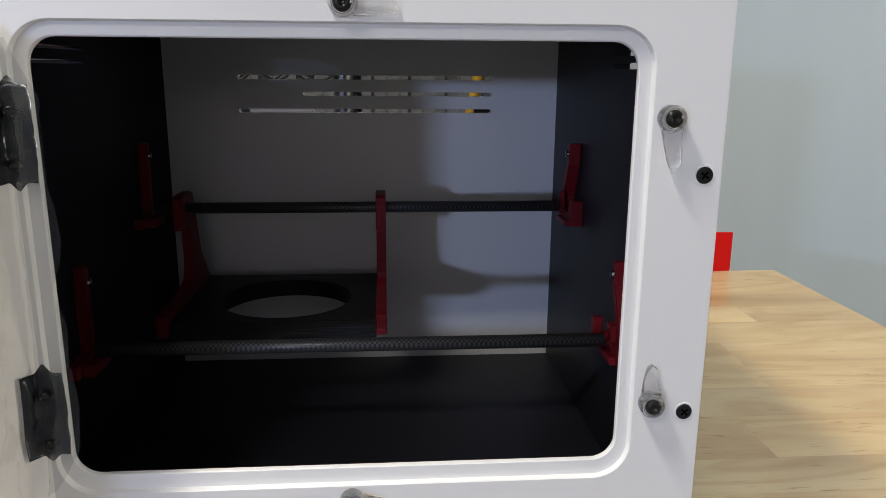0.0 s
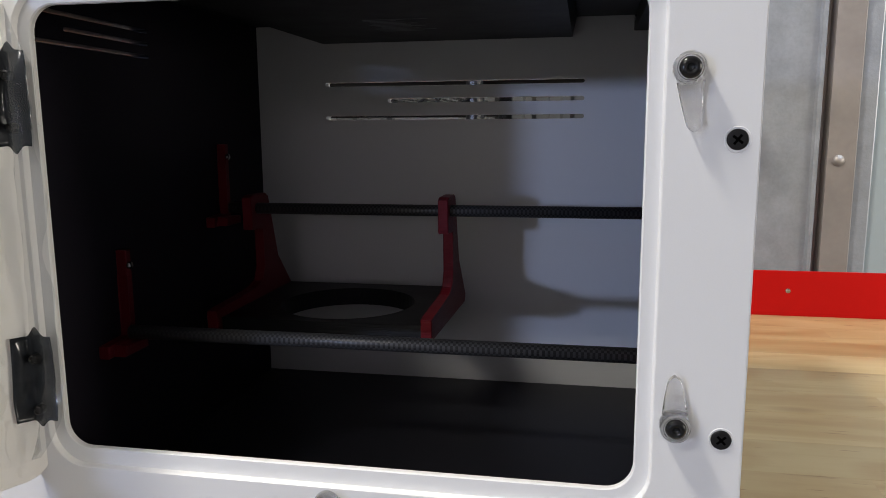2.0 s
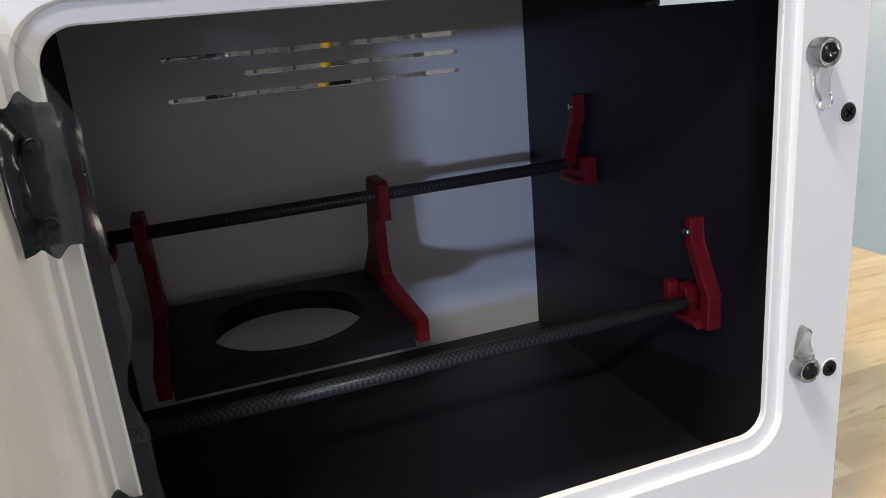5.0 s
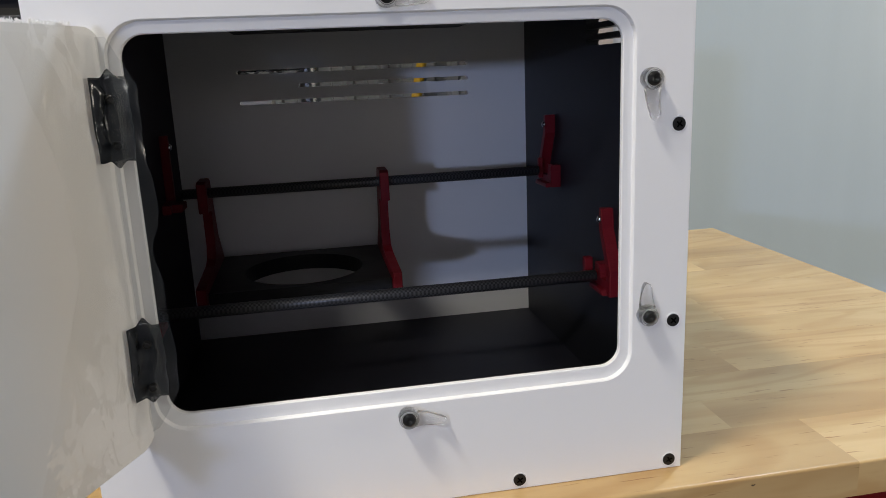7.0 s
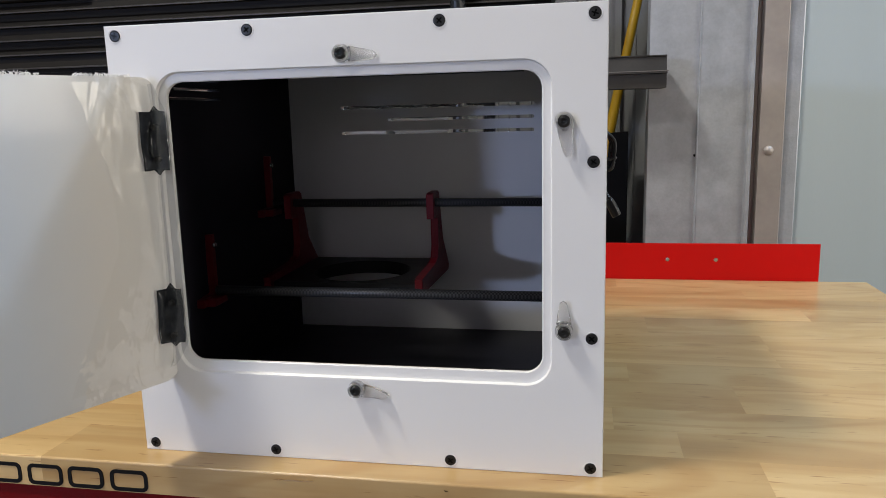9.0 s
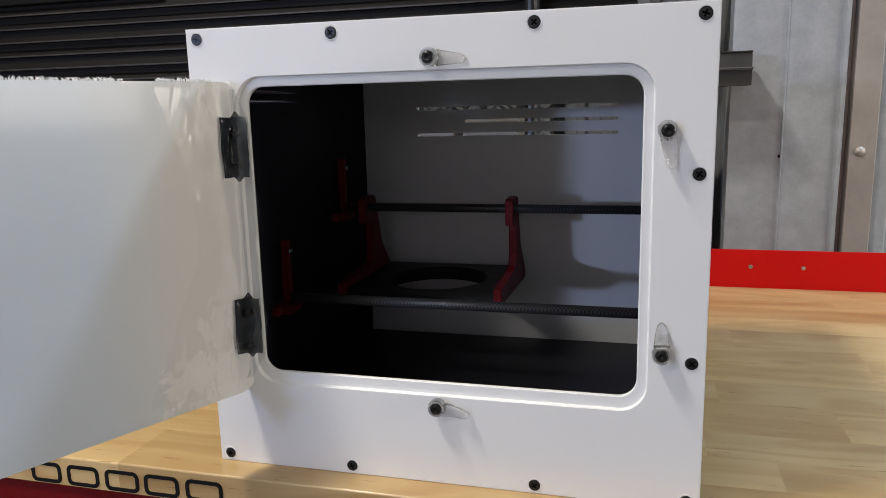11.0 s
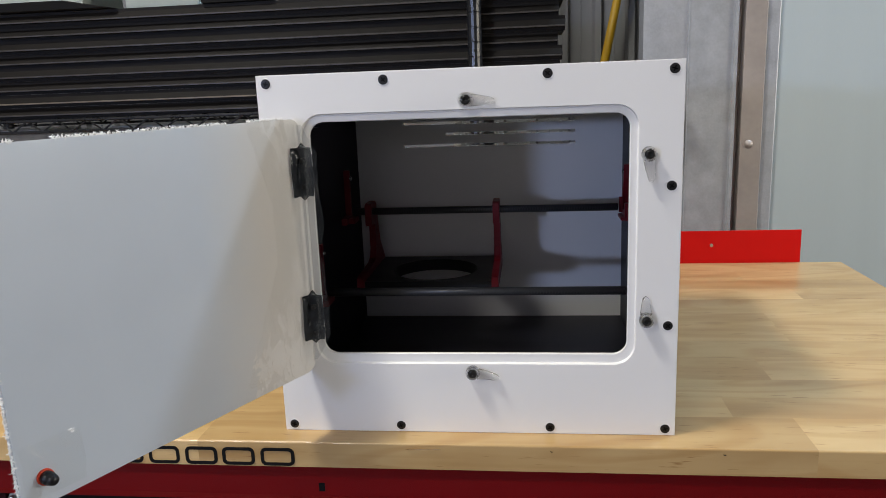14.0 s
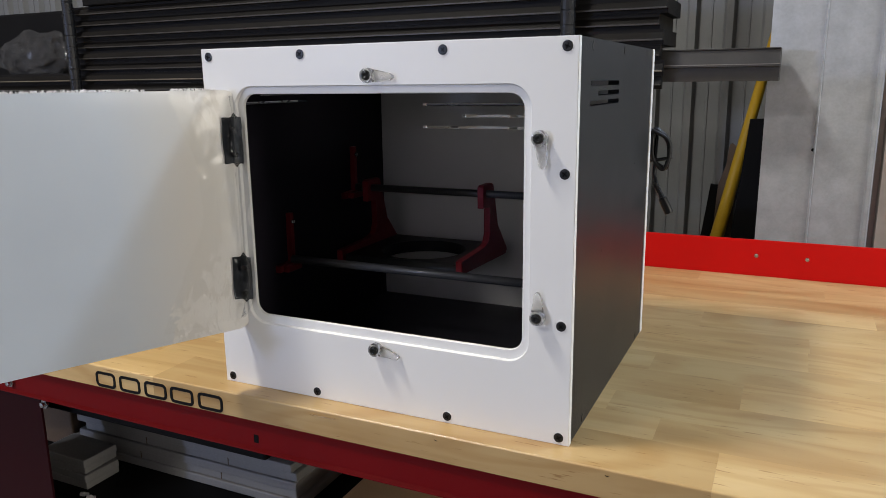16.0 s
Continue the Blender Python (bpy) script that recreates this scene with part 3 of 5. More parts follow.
for x, y, z in ((-0.528, 0.004, -0.062), (-0.478, 0.010, -0.084)):
    bm = bmesh.new()
    lathe(bm, [(0.006, 0), (0.006, 0.003), (0.0035, 0.0032), (0.0035, 0.007), (0, 0.008)], 6, pose(x, y, z, 90))
    part("bolt", bm, STEEL, bench)
for x0, x1 in ((-0.62, -0.489), (0.40, 0.46), (-1.40, -1.34)):
    for y in (0.010, 0.55):
        bm = bmesh.new()
        box(bm, x0, x1, y, y + 0.003, -0.87, -0.0755)
        box(bm, x0, x0 + 0.003, y, y + 0.05, -0.87, -0.0755)
        part("leg", bm, DEEP_SHADED_RED, bench)
# raised red back board with its fixing holes
bm = bmesh.new()
holes = [circle(x, 0.031, 0.0026, 10) for x in (-0.30, -0.23, 0.29, 0.36)]
plate(bm, [(X0, -0.05), (0.505, -0.05), (0.505, 0.0555), (X0, 0.0555)], holes, "y", 0.648, 0.651)
board = part("back_board", bm, RED_PAINT, bench, "bright red powder-coated back board")
for x in (-0.30, -0.23, 0.29, 0.36):
    bm = bmesh.new()
    lathe(bm, [(0.0032, 0.0), (0.003, 0.001), (0, 0.0012)], 10, pose(x, 0.648, 0.031, 90))
    part("rivet", bm, STEEL, board)
# lower shelf
part("lower_shelf", boxed(X0 + 0.03, X1 - 0.05, 0.02, 0.60, -0.62, -0.60), DARK, bench)
# dark plain marks along the front edge
for x0, w in ((-0.341, 0.029), (-0.306, 0.030), (-0.270, 0.031), (-0.234, 0.031), (-0.197, 0.032)):
    bm = bmesh.new()
    o, i = rounded(x0, x0 + w, -0.0240, -0.0064, 0.005, 4), rounded(x0 + 0.0030, x0 + w - 0.0030, -0.0210, -0.0094, 0.0026, 4)
    plate(bm, o, [i], "y", Y0 - 0.0006, Y0 + 0.001)
    part("edge_mark", bm, INK, bench, "black rounded mark printed on the front edge")

# ---------------------------------------------------------------- the enclosure
HW, H, D = 0.1790, 0.3272, 0.3225
enc = thing("enclosure", pose(0, 0, 0), "white-fronted black sheet enclosure with its door swung open, on the workbench", "enclosure")
# front panel with a rebated, round-cornered opening
bm = bmesh.new()
K = 8


def ring(loop, y):
    return [bm.verts.new((a, y, b)) for a, b in loop]


def span(a, b):
    for i in range(len(a)):
        j = (i + 1) % len(a)
        bm.faces.new((a[i], a[j], b[j], b[i]))


def frame_face(loop, y):
    corners = [bm.verts.new((x, y, z)) for x, z in ((HW, H), (-HW, H), (-HW, 0), (HW, 0))]
    n = K + 1
    for c in range(4):
        for i in range(K):
            bm.faces.new((corners[c], loop[c * n + i], loop[c * n + i + 1]))
        bm.faces.new((corners[c], loop[c * n + K], loop[(c * n + n) % len(loop)], corners[(c + 1) % 4]))
    return corners


l0 = ring(rounded(-0.1433, 0.1433, 0.0668, 0.2934, 0.0190, K), 0.0)
l1 = ring(rounded(-0.1429, 0.1429, 0.0672, 0.2930, 0.0186, K), 0.0005)
l2 = ring(rounded(-0.1424, 0.1424, 0.0677, 0.2925, 0.0181, K), 0.0032)
l3 = ring(rounded(-0.1368, 0.1368, 0.0752, 0.2867, 0.0128, K), 0.0034)
l4 = ring(rounded(-0.1362, 0.1362, 0.0758, 0.2861, 0.0122, K), 0.0040)
l5 = ring(rounded(-0.1362, 0.1362, 0.0758, 0.2861, 0.0122, K), 0.0064)
for a, b in ((l0, l1), (l1, l2), (l2, l3), (l3, l4), (l4, l5)):
    span(a, b)
ca, cb = frame_face(l0, 0.0), frame_face(l5, 0.0064)
for i in range(4):
    bm.faces.new((ca[i], ca[(i + 1) % 4], cb[(i + 1) % 4], cb[i]))
bmesh.ops.bevel(bm, geom=[e for e in bm.edges if e.verts[0] in ca and e.verts[1] in ca], offset=0.0006, segments=2, affect="EDGES")
front = part("front_panel", bm, WHITE, enc, "white plastic front panel with a rebated round-cornered opening")
# milling burrs left along the edges of the opening
rnd = random.Random(12)
bm = bmesh.new()
for i in range(60):
    side, f = rnd.choice((0, 0, 1, 2, 3)), rnd.random()
    s = rnd.uniform(0.0002, 0.0006)
    x, z = ((0.1362, 0.090 + 0.183 * f), (-0.1362, 0.090 + 0.183 * f), (-0.122 + 0.244 * f, 0.0758), (-0.122 + 0.244 * f, 0.2861))[side]
    q = [Vector((x + rnd.uniform(-s, s), 0.0045 + rnd.uniform(-0.0012, 0.0012), z + rnd.uniform(-s, s))) for k in range(4)]
    v = [bm.verts.new(p) for p in q]
    for a, b, c in ((0, 1, 2), (0, 1, 3), (0, 2, 3), (1, 2, 3)):
        bm.faces.new((v[a], v[b], v[c]))
tagged(part("burr", bm, WHITE, front, "tiny white milling burrs"), kind="stuff")


def slots(u1, us, zs, h):
    """Slot outlines: round-ended, one above another."""
    return [rounded(a, u1, z - h / 2, z + h / 2, h / 2 - 0.0001, 4)[::-1] for a, z in zip(us, zs)]


IY0, IY1 = 0.0065, 0.3119
bm = bmesh.new()
plate(bm, [(-HW, 0.0), (HW, 0.0), (HW, H), (-HW, H)], slots(0.1112, (-0.1055, -0.0510, -0.1055), (0.2670, 0.2532, 0.2390), 0.0036), "y", 0.3120, D)
part("back_panel", bm, WHITE, enc, "white plastic back panel with three vent slots")
for s in (1, -1):
    bm = bmesh.new()
    sl = slots(0.146, (0.040, 0.066, 0.040), (0.2925, 0.2845, 0.2765), 0.0040 if s > 0 else 0.0024)
    plate(bm, [(IY0, 0.0), (IY1, 0.0), (IY1, H), (IY0, H)], sl, "x", 0.1682 if s > 0 else -0.1660, s * (HW - 0.0008))
    side = part("side_panel", bm, GREY_SIDE, enc, "satin black side panel with three short vent slots")
    # inner faces coloured apart to match the shade inside
    side.data.materials.append(INNER_SHADE_BLACK if s < 0 else BLACK)
    for f in side.data.polygons:
        f.material_index = 1 if abs(f.center.x) < (0.1684 if s > 0 else 0.1664) else 0
    for y, z in ((0.046, 0.3215), (0.166, 0.3215), (0.281, 0.3215), (0.047, 0.0055), (0.162, 0.0055), (0.286, 0.0050)):
        bm = bmesh.new()
        lathe(bm, [(0.0040, 0), (0.0038, 0.0004), (0.0016, 0.0003), (0, 0.0001)], 14, pose(s * (HW - 0.0008), y, z, 0, 90 * s, 0))
        part("screw", bm, SCREW, side)
    for y, z in ((0.236, 0.210), (0.235, 0.162), (0.0975, 0.146), (0.096, 0.099)):
        bm = bmesh.new()
        lathe(bm, [(0.0014, 0), (0.0012, 0.0003), (0, 0.0003)], 10, pose(s * (HW - 0.0008), y, z, 0, 90 * s, 0))
        part("screw_tip", bm, SCREW, side)
part("floor_panel", boxed(-0.1659, 0.1681, IY0, IY1, 0.0, 0.0135), FLOOR_BLACK, enc, "black sheet floor panel")
part("top_panel", boxed(-0.1659, 0.1681, IY0, IY1, 0.3160, H - 0.0004), BLACK, enc, "black sheet top panel")


def cross_screw(parent, x, z):
    """Flat black screw head; raised near-black bars paint the shade of its sunk cross."""
    bm = bmesh.new()
    m = pose(x, 0.0, z, 90, 0, 0) @ pose(0, 0, 0, 0, 0, random.uniform(0, 90))
    lathe(bm, [(0.0041, -0.001), (0.0041, 0.0004), (0.0038, 0.0007), (0.0030, 0.0008), (0.0, 0.0008)], 24, m)
    head = part("screw", bm, SCREW, parent, smooth=False)
    bm = bmesh.new()
    s, d = 0.0005, 0.0023
    box(bm, -d, d, -s, s, 0.0006, 0.00088)
    box(bm, -s, s, -d, d, 0.0006, 0.00090)
    bmesh.ops.transform(bm, matrix=m, verts=bm.verts)
    part("recess", bm, CROSS_SHADE, head)
    bm = lathe(bmesh.new(), [(0.0042, -0.0002), (0.0042, 0.00015), (0.0049, 0.0003), (0.0052, -0.0002)], 24, pose(x, 0.0, z, 90, 0, 0))
    part("countersink", bm, WHITE, head, "pale rim of the countersunk hole")


for x in (-0.1703, -0.0682, 0.0688, 0.1703):
    cross_screw(enc, x, 0.3199)
    cross_screw(enc, x, 0.0065)
for z in (0.103, 0.225):
    cross_screw(enc, 0.1703, z)


def latch(x, z, turn, reach=0.0193):
    """Clear moulded turn latch: a tall boss round a sunk black screw and a waisted thumb lever; turn 0 points along +x."""
    m = pose(x, 0, z, 90, 0, 0) @ pose(0, 0, 0, 0, 0, turn)
    lever = bmesh.new()
    rings, n = [], 18
    stations = 15
    for i in range(stations):
        f = i / (stations - 1)
        u = 0.0050 + reach * f
        half = (0.0052 - 0.0026 * f) * math.sqrt(max(0.02, 1 - max(0.0, (f - 0.80) / 0.2) ** 2))
        high = 0.0052 - 0.0023 * math.sin(math.pi * min(1, f * 1.25)) - 0.0030 * max(0.0, (f - 0.86) / 0.14) ** 2
        mid = 0.0006 + high / 2
        loop = []
        for k in range(n):
            a = 2 * math.pi * k / n
            c, q = math.cos(a), math.sin(a)
            dish = 0.0011 * math.sin(math.pi * f) ** 2 * (1 - abs(c)) if q > 0.3 else 0.0
            rib = 0.0007 * math.sin(math.pi * min(1, f * 1.1)) if q > 0.9 else 0.0
            loop.append(lever.verts.new((u, half * math.copysign(abs(c) ** 0.62, c), mid + (high / 2) * math.copysign(abs(q) ** 0.62, q) - dish + rib)))
        rings.append(loop)
    for a, b in zip(rings, rings[1:]):
        for k in range(n):
            lever.faces.new((a[k], a[(k + 1) % n], b[(k + 1) % n], b[k]))
    lever.faces.new(rings[0][::-1])
    lever.faces.new(rings[-1])
    bmesh.ops.transform(lever, matrix=m, verts=lever.verts)
    lt = part("latch", lever, CLEAR, enc, "clear plastic turn latch with a thumb lever", smooth=True)
    bm = lathe(bmesh.new(), [(0.0, 0.0004), (0.0060, 0.0004), (0.0062, 0.0010), (0.0061, 0.0066), (0.0057, 0.0073), (0.0050, 0.0074), (0.0046, 0.0070), (0.0045, 0.0062), (0.0, 0.0062)], 36, m)
    boss = part("boss", bm, CLEAR_RIM, lt, "clear round boss with a bright rim")
    boss.data.set_sharp_from_angle(angle=radians(40))
    bm = lathe(bmesh.new(), [(0.0, 0.0063), (0.0041, 0.0063), (0.0042, 0.0070), (0.0038, 0.0080), (0.0027, 0.0086), (0.0016, 0.0087), (0.0014, 0.0074), (0, 0.0074)], 28, m)
    part("button_screw", bm, BUTTON, lt, smooth=True)


latch(0.001, 0.3010, -4)
latch(0.000, 0.0600, -12)
latch(0.1510, 0.2520, -83)
latch(0.1515, 0.1090, 92, 0.0160)

# the door, in its own axes: x from the hinge to the free edge, z up, y out of the inner face
DM = Matrix(((-0.429, 0.903, 0, -0.147), (-0.903, -0.429, 0, -0.003), (0, 0, 1, 0), (0, 0, 0, 1)))
bm = bmesh.new()
o = []
for cx, cz, a0, r in ((0.266, 0.286, 0, 0.004), (0.004, 0.280, 90, 0.010), (0.006, 0.0735, 180, 0.012), (0.266, 0.0655, 270, 0.004)):
    o += [(cx + r * math.cos(radians(a0 + 15 * i)), cz + r * math.sin(radians(a0 + 15 * i))) for i in range(7)]
extrude(bm, o, "y", -0.0045, 0.0, 0.0005, 1)
door = part("door", bm, FILM, enc, "clear acrylic door under wrinkled masking film, swung open")
door.matrix_local = DM
for z0, z1, seed in ((0.2232, 0.2655, 3.1), (0.0922, 0.1338, 8.4)):
    # two leaves wrapped in dark foil, bent over the hinge line, creased, with drawn-out tips
    bm = bmesh.new()
    grid = []
    for j in range(21):
        row, f = [], j / 20
        for i in range(17):
            g = i / 16
            u = -0.0108 + 0.0208 * g
            tip = 0.0050 * max(0, 1 - abs(g - 0.40) / 0.18)
            z = z0 + (z1 - z0) * f + tip * (f > 0.99) - 0.8 * tip * (f < 0.01) + 0.0008 * noise.noise((g * 3, f * 4, seed + 2))
            rim = min(1, 5 * f, 5 * (1 - f), 5 * (1 - g))
            crease = abs(noise.noise((g * 2.2 + f * 1.3, f * 2.6 - g, seed + 5))) + 0.6 * abs(noise.noise((g * 5 - f * 2, f * 6, seed + 9)))
            up = 0.0022 + 0.0034 * crease * rim
            if u > 0.0010:
                row.append(bm.verts.new((u - 0.0014 * noise.noise((f * 2.3, 0.3, seed)) * g, up, z)))
            else:
                d = 0.0010 - u
                row.append(bm.verts.new((0.0010 - 0.429 * d, up + 0.903 * d, z)))
        grid.append(row)
    for a, b in zip(grid, grid[1:]):
        for i in range(16):
            bm.faces.new((a[i], a[i + 1], b[i + 1], b[i]))
    bmesh.ops.solidify(bm, geom=list(bm.faces), thickness=0.0004)
    part("hinge", bm, HINGE, door, "dark steel hinge under creased dark foil", smooth=True)
for z in (0.2545, 0.2315, 0.1235, 0.0985):
    bm = lathe(bmesh.new(), [(0.0023, 0.0012), (0.0023, 0.0046), (0.0017, 0.0050), (0.0012, 0.0043), (0, 0.0043)], 14, pose(-0.0014, 0.0062, z, -90, 0, -64.6))
    part("hinge_screw", bm, SCREW, door)
# knob on its washer, near the free lower corner
bm = lathe(bmesh.new(), [(0.0054, 0.0), (0.0054, 0.0016), (0.0032, 0.0018)], 24, pose(0.2535, 0, 0.0800, -90))
part("washer", bm, ORANGE, door, "orange rubber washer", smooth=False)
bm = lathe(bmesh.new(), [(0.0030, 0.0017), (0.0046, 0.0019), (0.0046, 0.0052), (0.0040, 0.0058), (0.0039, 0.0085), (0.0033, 0.0108), (0.0018, 0.0120), (0, 0.0122)], 12, pose(0.2535, 0, 0.0800, -90))
part("knob", bm, RUBBER, door, "round black knob", smooth=True)
# shredded film along the top and the free edge
rnd = random.Random(4)
bm = bmesh.new()


def shred(x, z, dx, dz):
    L = rnd.uniform(0.0008, 0.0027)
    a = rnd.uniform(-1.0, 1.0)
    y = rnd.uniform(-0.003, 0.0)
    c, s = math.cos(a), math.sin(a)
    ux, uz = dx * c - dz * s, dx * s + dz * c
    pts = [(x - dx * 0.001, y, z - dz * 0.001)]
    for i in range(1, 4):
        f = i / 3
        pts.append((x + ux * L * f + rnd.uniform(-1, 1) * 0.0007, y + rnd.uniform(-0.0008, 0.0012) * f, z + uz * L * f + rnd.uniform(-1, 1) * 0.0007))
    tube(bm, pts, [0.00035, 0.0003, 0.00028, 0.00015], 4)


for i in range(560):
    x = rnd.uniform(0.012, 0.262)
    if noise.noise((x * 24, 3.1, 0)) > -0.22:
        shred(x, 0.290, 0, 1)
for i in range(420):
    shred(0.270, rnd.uniform(0.075, 0.280), 1, 0)
tagged(part("film_fringe", bm, FRINGE, door, "curled white shreds of torn masking film"), kind="stuff")
# loose clear film that bridges the hinge side into the opening
bm = bmesh.new()
rows = []
for i in range(97):
    f = i / 96
    z = 0.0755 + 0.2095 * f
    out = 0.0045 + 0.0145 * min(1, f * 9, (1 - f) * 9) - 0.0050 * math.exp(-((z - 0.173) / 0.014) ** 2) + 0.0012 * math.sin(f * 13 + 0.6) + 0.0005 * math.sin(f * 31 + 1)
    lift = 0.0075 + 0.0030 * math.sin(f * 8.0 + 2)
    rows.append([bm.verts.new((-0.1455 + out * g + 0.0008 * noise.noise((g * 3, f * 26, 1.7)), -0.0035 - lift * math.sin(g * 2.3) + 0.0024 * noise.noise((g * 2.6, f * 15, 0.3)) * (0.4 + 0.6 * g) + 0.0011 * abs(noise.noise((g * 5 + f * 7, f * 34, 4.2))), z)) for g in (0, 0.125, 0.25, 0.375, 0.5, 0.625, 0.75, 0.875, 1.0)])
for a, b in zip(rows, rows[1:]):
    for i in range(8):
        bm.faces.new((a[i], a[i + 1], b[i + 1], b[i]))
part("film_flap", bm, CLEAR_FILM, enc, "loose clear film strip along the hinge side", smooth=True)


def loose_film(name, x0, x1, z0, z1, nx, nz, rise, label, reach=None):
    """A crinkled clear sheet lying on the door's inner face."""
    bm = bmesh.new()
    grid = []
    for j in range(nz + 1):
        z = z0 + (z1 - z0) * j / nz
        end = reach(z) if reach else x1
        row = []
        for i in range(nx + 1):
            g = i / nx
            x = x0 + (end - x0) * g
            fold = 1.1 * abs(noise.noise((x * 75 - z * 22, 0.4, z * 16))) + 0.5 * abs(noise.noise((x * 150 - z * 60, 1.4, z * 40)))
            edge = min(1, 5 * g, 5 * (1 - g), 4 * j / nz, 4 * (1 - j / nz))
            row.append(bm.verts.new((x + 0.0015 * noise.noise((z * 80, g, 2.2)), 0.0004 + rise * fold * edge, z + 0.001 * noise.noise((x * 60, 4.4, z * 9)))))
        grid.append(row)
    for a, b in zip(grid, grid[1:]):
        for i in range(nx):
            bm.faces.new((a[i], a[i + 1], b[i + 1], b[i]))
    return part(name, bm, LOOSE_FILM, door, label, smooth=True)


loose_film("loose_film", 0.001, 0.0, 0.072, 0.286, 22, 70, 0.0012, "crinkled clear film lifting along the hinge", lambda z: 0.034 + 0.045 * max(0, (0.17 - z) / 0.095) + 0.020 * max(0, (z - 0.22) / 0.06))
loose_film("loose_film", 0.226, 0.267, 0.067, 0.104, 20, 18, 0.0045, "crumpled clear film gathered round the knob")

# plate unit under the top panel
hp = thing("ceiling_plate", pose(0, 0, 0.3160), "matt black plate unit fixed under the enclosure's top", "plate unit")
part("body", extrude(bmesh.new(), [(-0.108, -0.0005), (0.104, -0.0005), (0.101, -0.0160), (-0.104, -0.0160)], "y", 0.060, 0.306, 0.001, 1), BLACK_PRINT, hp)
rnd = random.Random(9)
for i in range(10):
    x0 = -0.035 + rnd.uniform(0, 0.006)
    w = rnd.uniform(0.02, 0.045)
    bm = boxed(x0, x0 + w, 0.235 - i * 0.0062, 0.2368 - i * 0.0062, -0.0163, -0.0159)
    part("print_line", bm, MASK_MARK, hp)

# dark rail in the upper corner beside the plate
rail = part("corner_rail", boxed(0.1480, 0.1680, 0.030, 0.3115, 0.3040, 0.3158, 0.0006, segments=1), BLACK, enc, "black corner rail under the top panel")
bm = lathe(bmesh.new(), [(0.0020, 0), (0.0020, 0.0008), (0.0, 0.0012)], 12, pose(0.1479, 0.285, 0.3105, 0, -90, 0))
part("screw", bm, STEEL, rail)

# ---------------------------------------------------------------- rods, brackets and cradle
J = [(0.0952, 0.1590), (0.0952, 0.1432), (0.0795, 0.1160), (0.0795, 0.1062), (0.0935, 0.1062), (0.0935, 0.1168), (0.1025, 0.1168), (0.1025, 0.0975),
     (0.0765, 0.0958), (0.0732, 0.0968), (0.0732, 0.1160), (0.0897, 0.1446), (0.0897, 0.1590)]


LEFT_REAR = 0.1345


def bracket(side, rear):
    """Red hook bracket screwed to a side wall, its hook open upwards; the rear pair is turned round."""
    def at(y, z):
        return (0.3142 - y - (0.007 if y > 0.0933 and z < 0.13 else 0), z + 0.0605) if rear else (y, z)
    th = thing("rod_bracket", pose(0.1682 if side > 0 else -0.1658, at(0.09, 0.16)[0], at(0.09, 0.16)[1]), "red printed hook bracket screwed to the black side wall", "bracket", "rod brackets")
    ox, oy, oz = th.matrix_world.translation
    def put(bm):
        bmesh.ops.translate(bm, verts=bm.verts, vec=(-ox, -oy, -oz))
        return bm
    if side < 0:
        y0 = 0.0 if not rear else LEFT_REAR
        dz = 0.0605 if rear else 0.0
        strap = [(0.1005, 0.1585), (0.0952, 0.1585), (0.0952, 0.1450), (0.0958, 0.1430), (0.0958, 0.1050), (0.0725, 0.1045), (0.0725, 0.0970), (0.1005, 0.0975)]
        part("hook", put(extrude(bmesh.new(), [(a + y0, b + dz) for a, b in strap], "x", -0.1658, -0.1588, 0.0006, 1)), RED_PRINT, th)
        foot = [(0.0760, 0.0978), (0.1000, 0.0978), (0.1000, 0.1035), (0.0780, 0.1042)]
        part("lip", put(extrude(bmesh.new(), [(a + y0, b + dz) for a, b in foot], "x", -0.1590, -0.1505, 0.0006, 1)), RED_PRINT, th)
        bm = lathe(bmesh.new(), [(0.0025, 0), (0.0025, 0.0012), (0.0018, 0.0022), (0.0, 0.0025)], 14, pose(-0.1589, 0.0978 + y0, 0.1490 + dz, 0, 90, 0))
        part("screw", put(bm), STEEL, th, "bright steel screw", smooth=True)
        return
    a, b = 0.1588, 0.1680
    part("hook", put(extrude(bmesh.new(), [at(*p) for p in J], "x", a, b, 0.0007, 1)), RED_PRINT, th)
    if rear:
        tab = [(0.2270, 0.1640), (0.2310, 0.1640), (0.2310, 0.1815), (0.2270, 0.1815)]
        part("tab", put(extrude(bmesh.new(), tab, "x", 0.1548, 0.1590, 0.0005, 1)), RED_PRINT, th)
    else:
        bm = extrude(bmesh.new(), [(0.0955, 0.1075), (0.1010, 0.1075), (0.1010, 0.1220), (0.0955, 0.1220)], "x", 0.1486, 0.1548, 0.0005, 1)
        extrude(bm, [(0.0960, 0.1060), (0.1005, 0.1060), (0.1005, 0.1110), (0.0960, 0.1110)], "x", 0.1500, 0.1590)
        part("tab", put(bm), RED_PRINT, th)
    a, b = 0.1543, 0.1590
    low = [(0.0770, 0.0972), (0.1020, 0.0976), (0.1020, 0.1012), (0.0800, 0.1012)]
    part("lip", put(extrude(bmesh.new(), [at(*p) for p in low], "x", a, b, 0.0006, 1)), RED_PRINT, th)
    y, z = at(0.0925, 0.1510)
    bm = lathe(bmesh.new(), [(0.0025, 0), (0.0025, 0.0012), (0.0018, 0.0022), (0.0, 0.0025)], 14, pose(side * 0.1589, y, z, 0, -90 * side, 0))
    part("screw", put(bm), STEEL, th, "bright steel screw", smooth=True)


for side in (-1, 1):
    for rear in (False, True):
        bracket(side, rear)
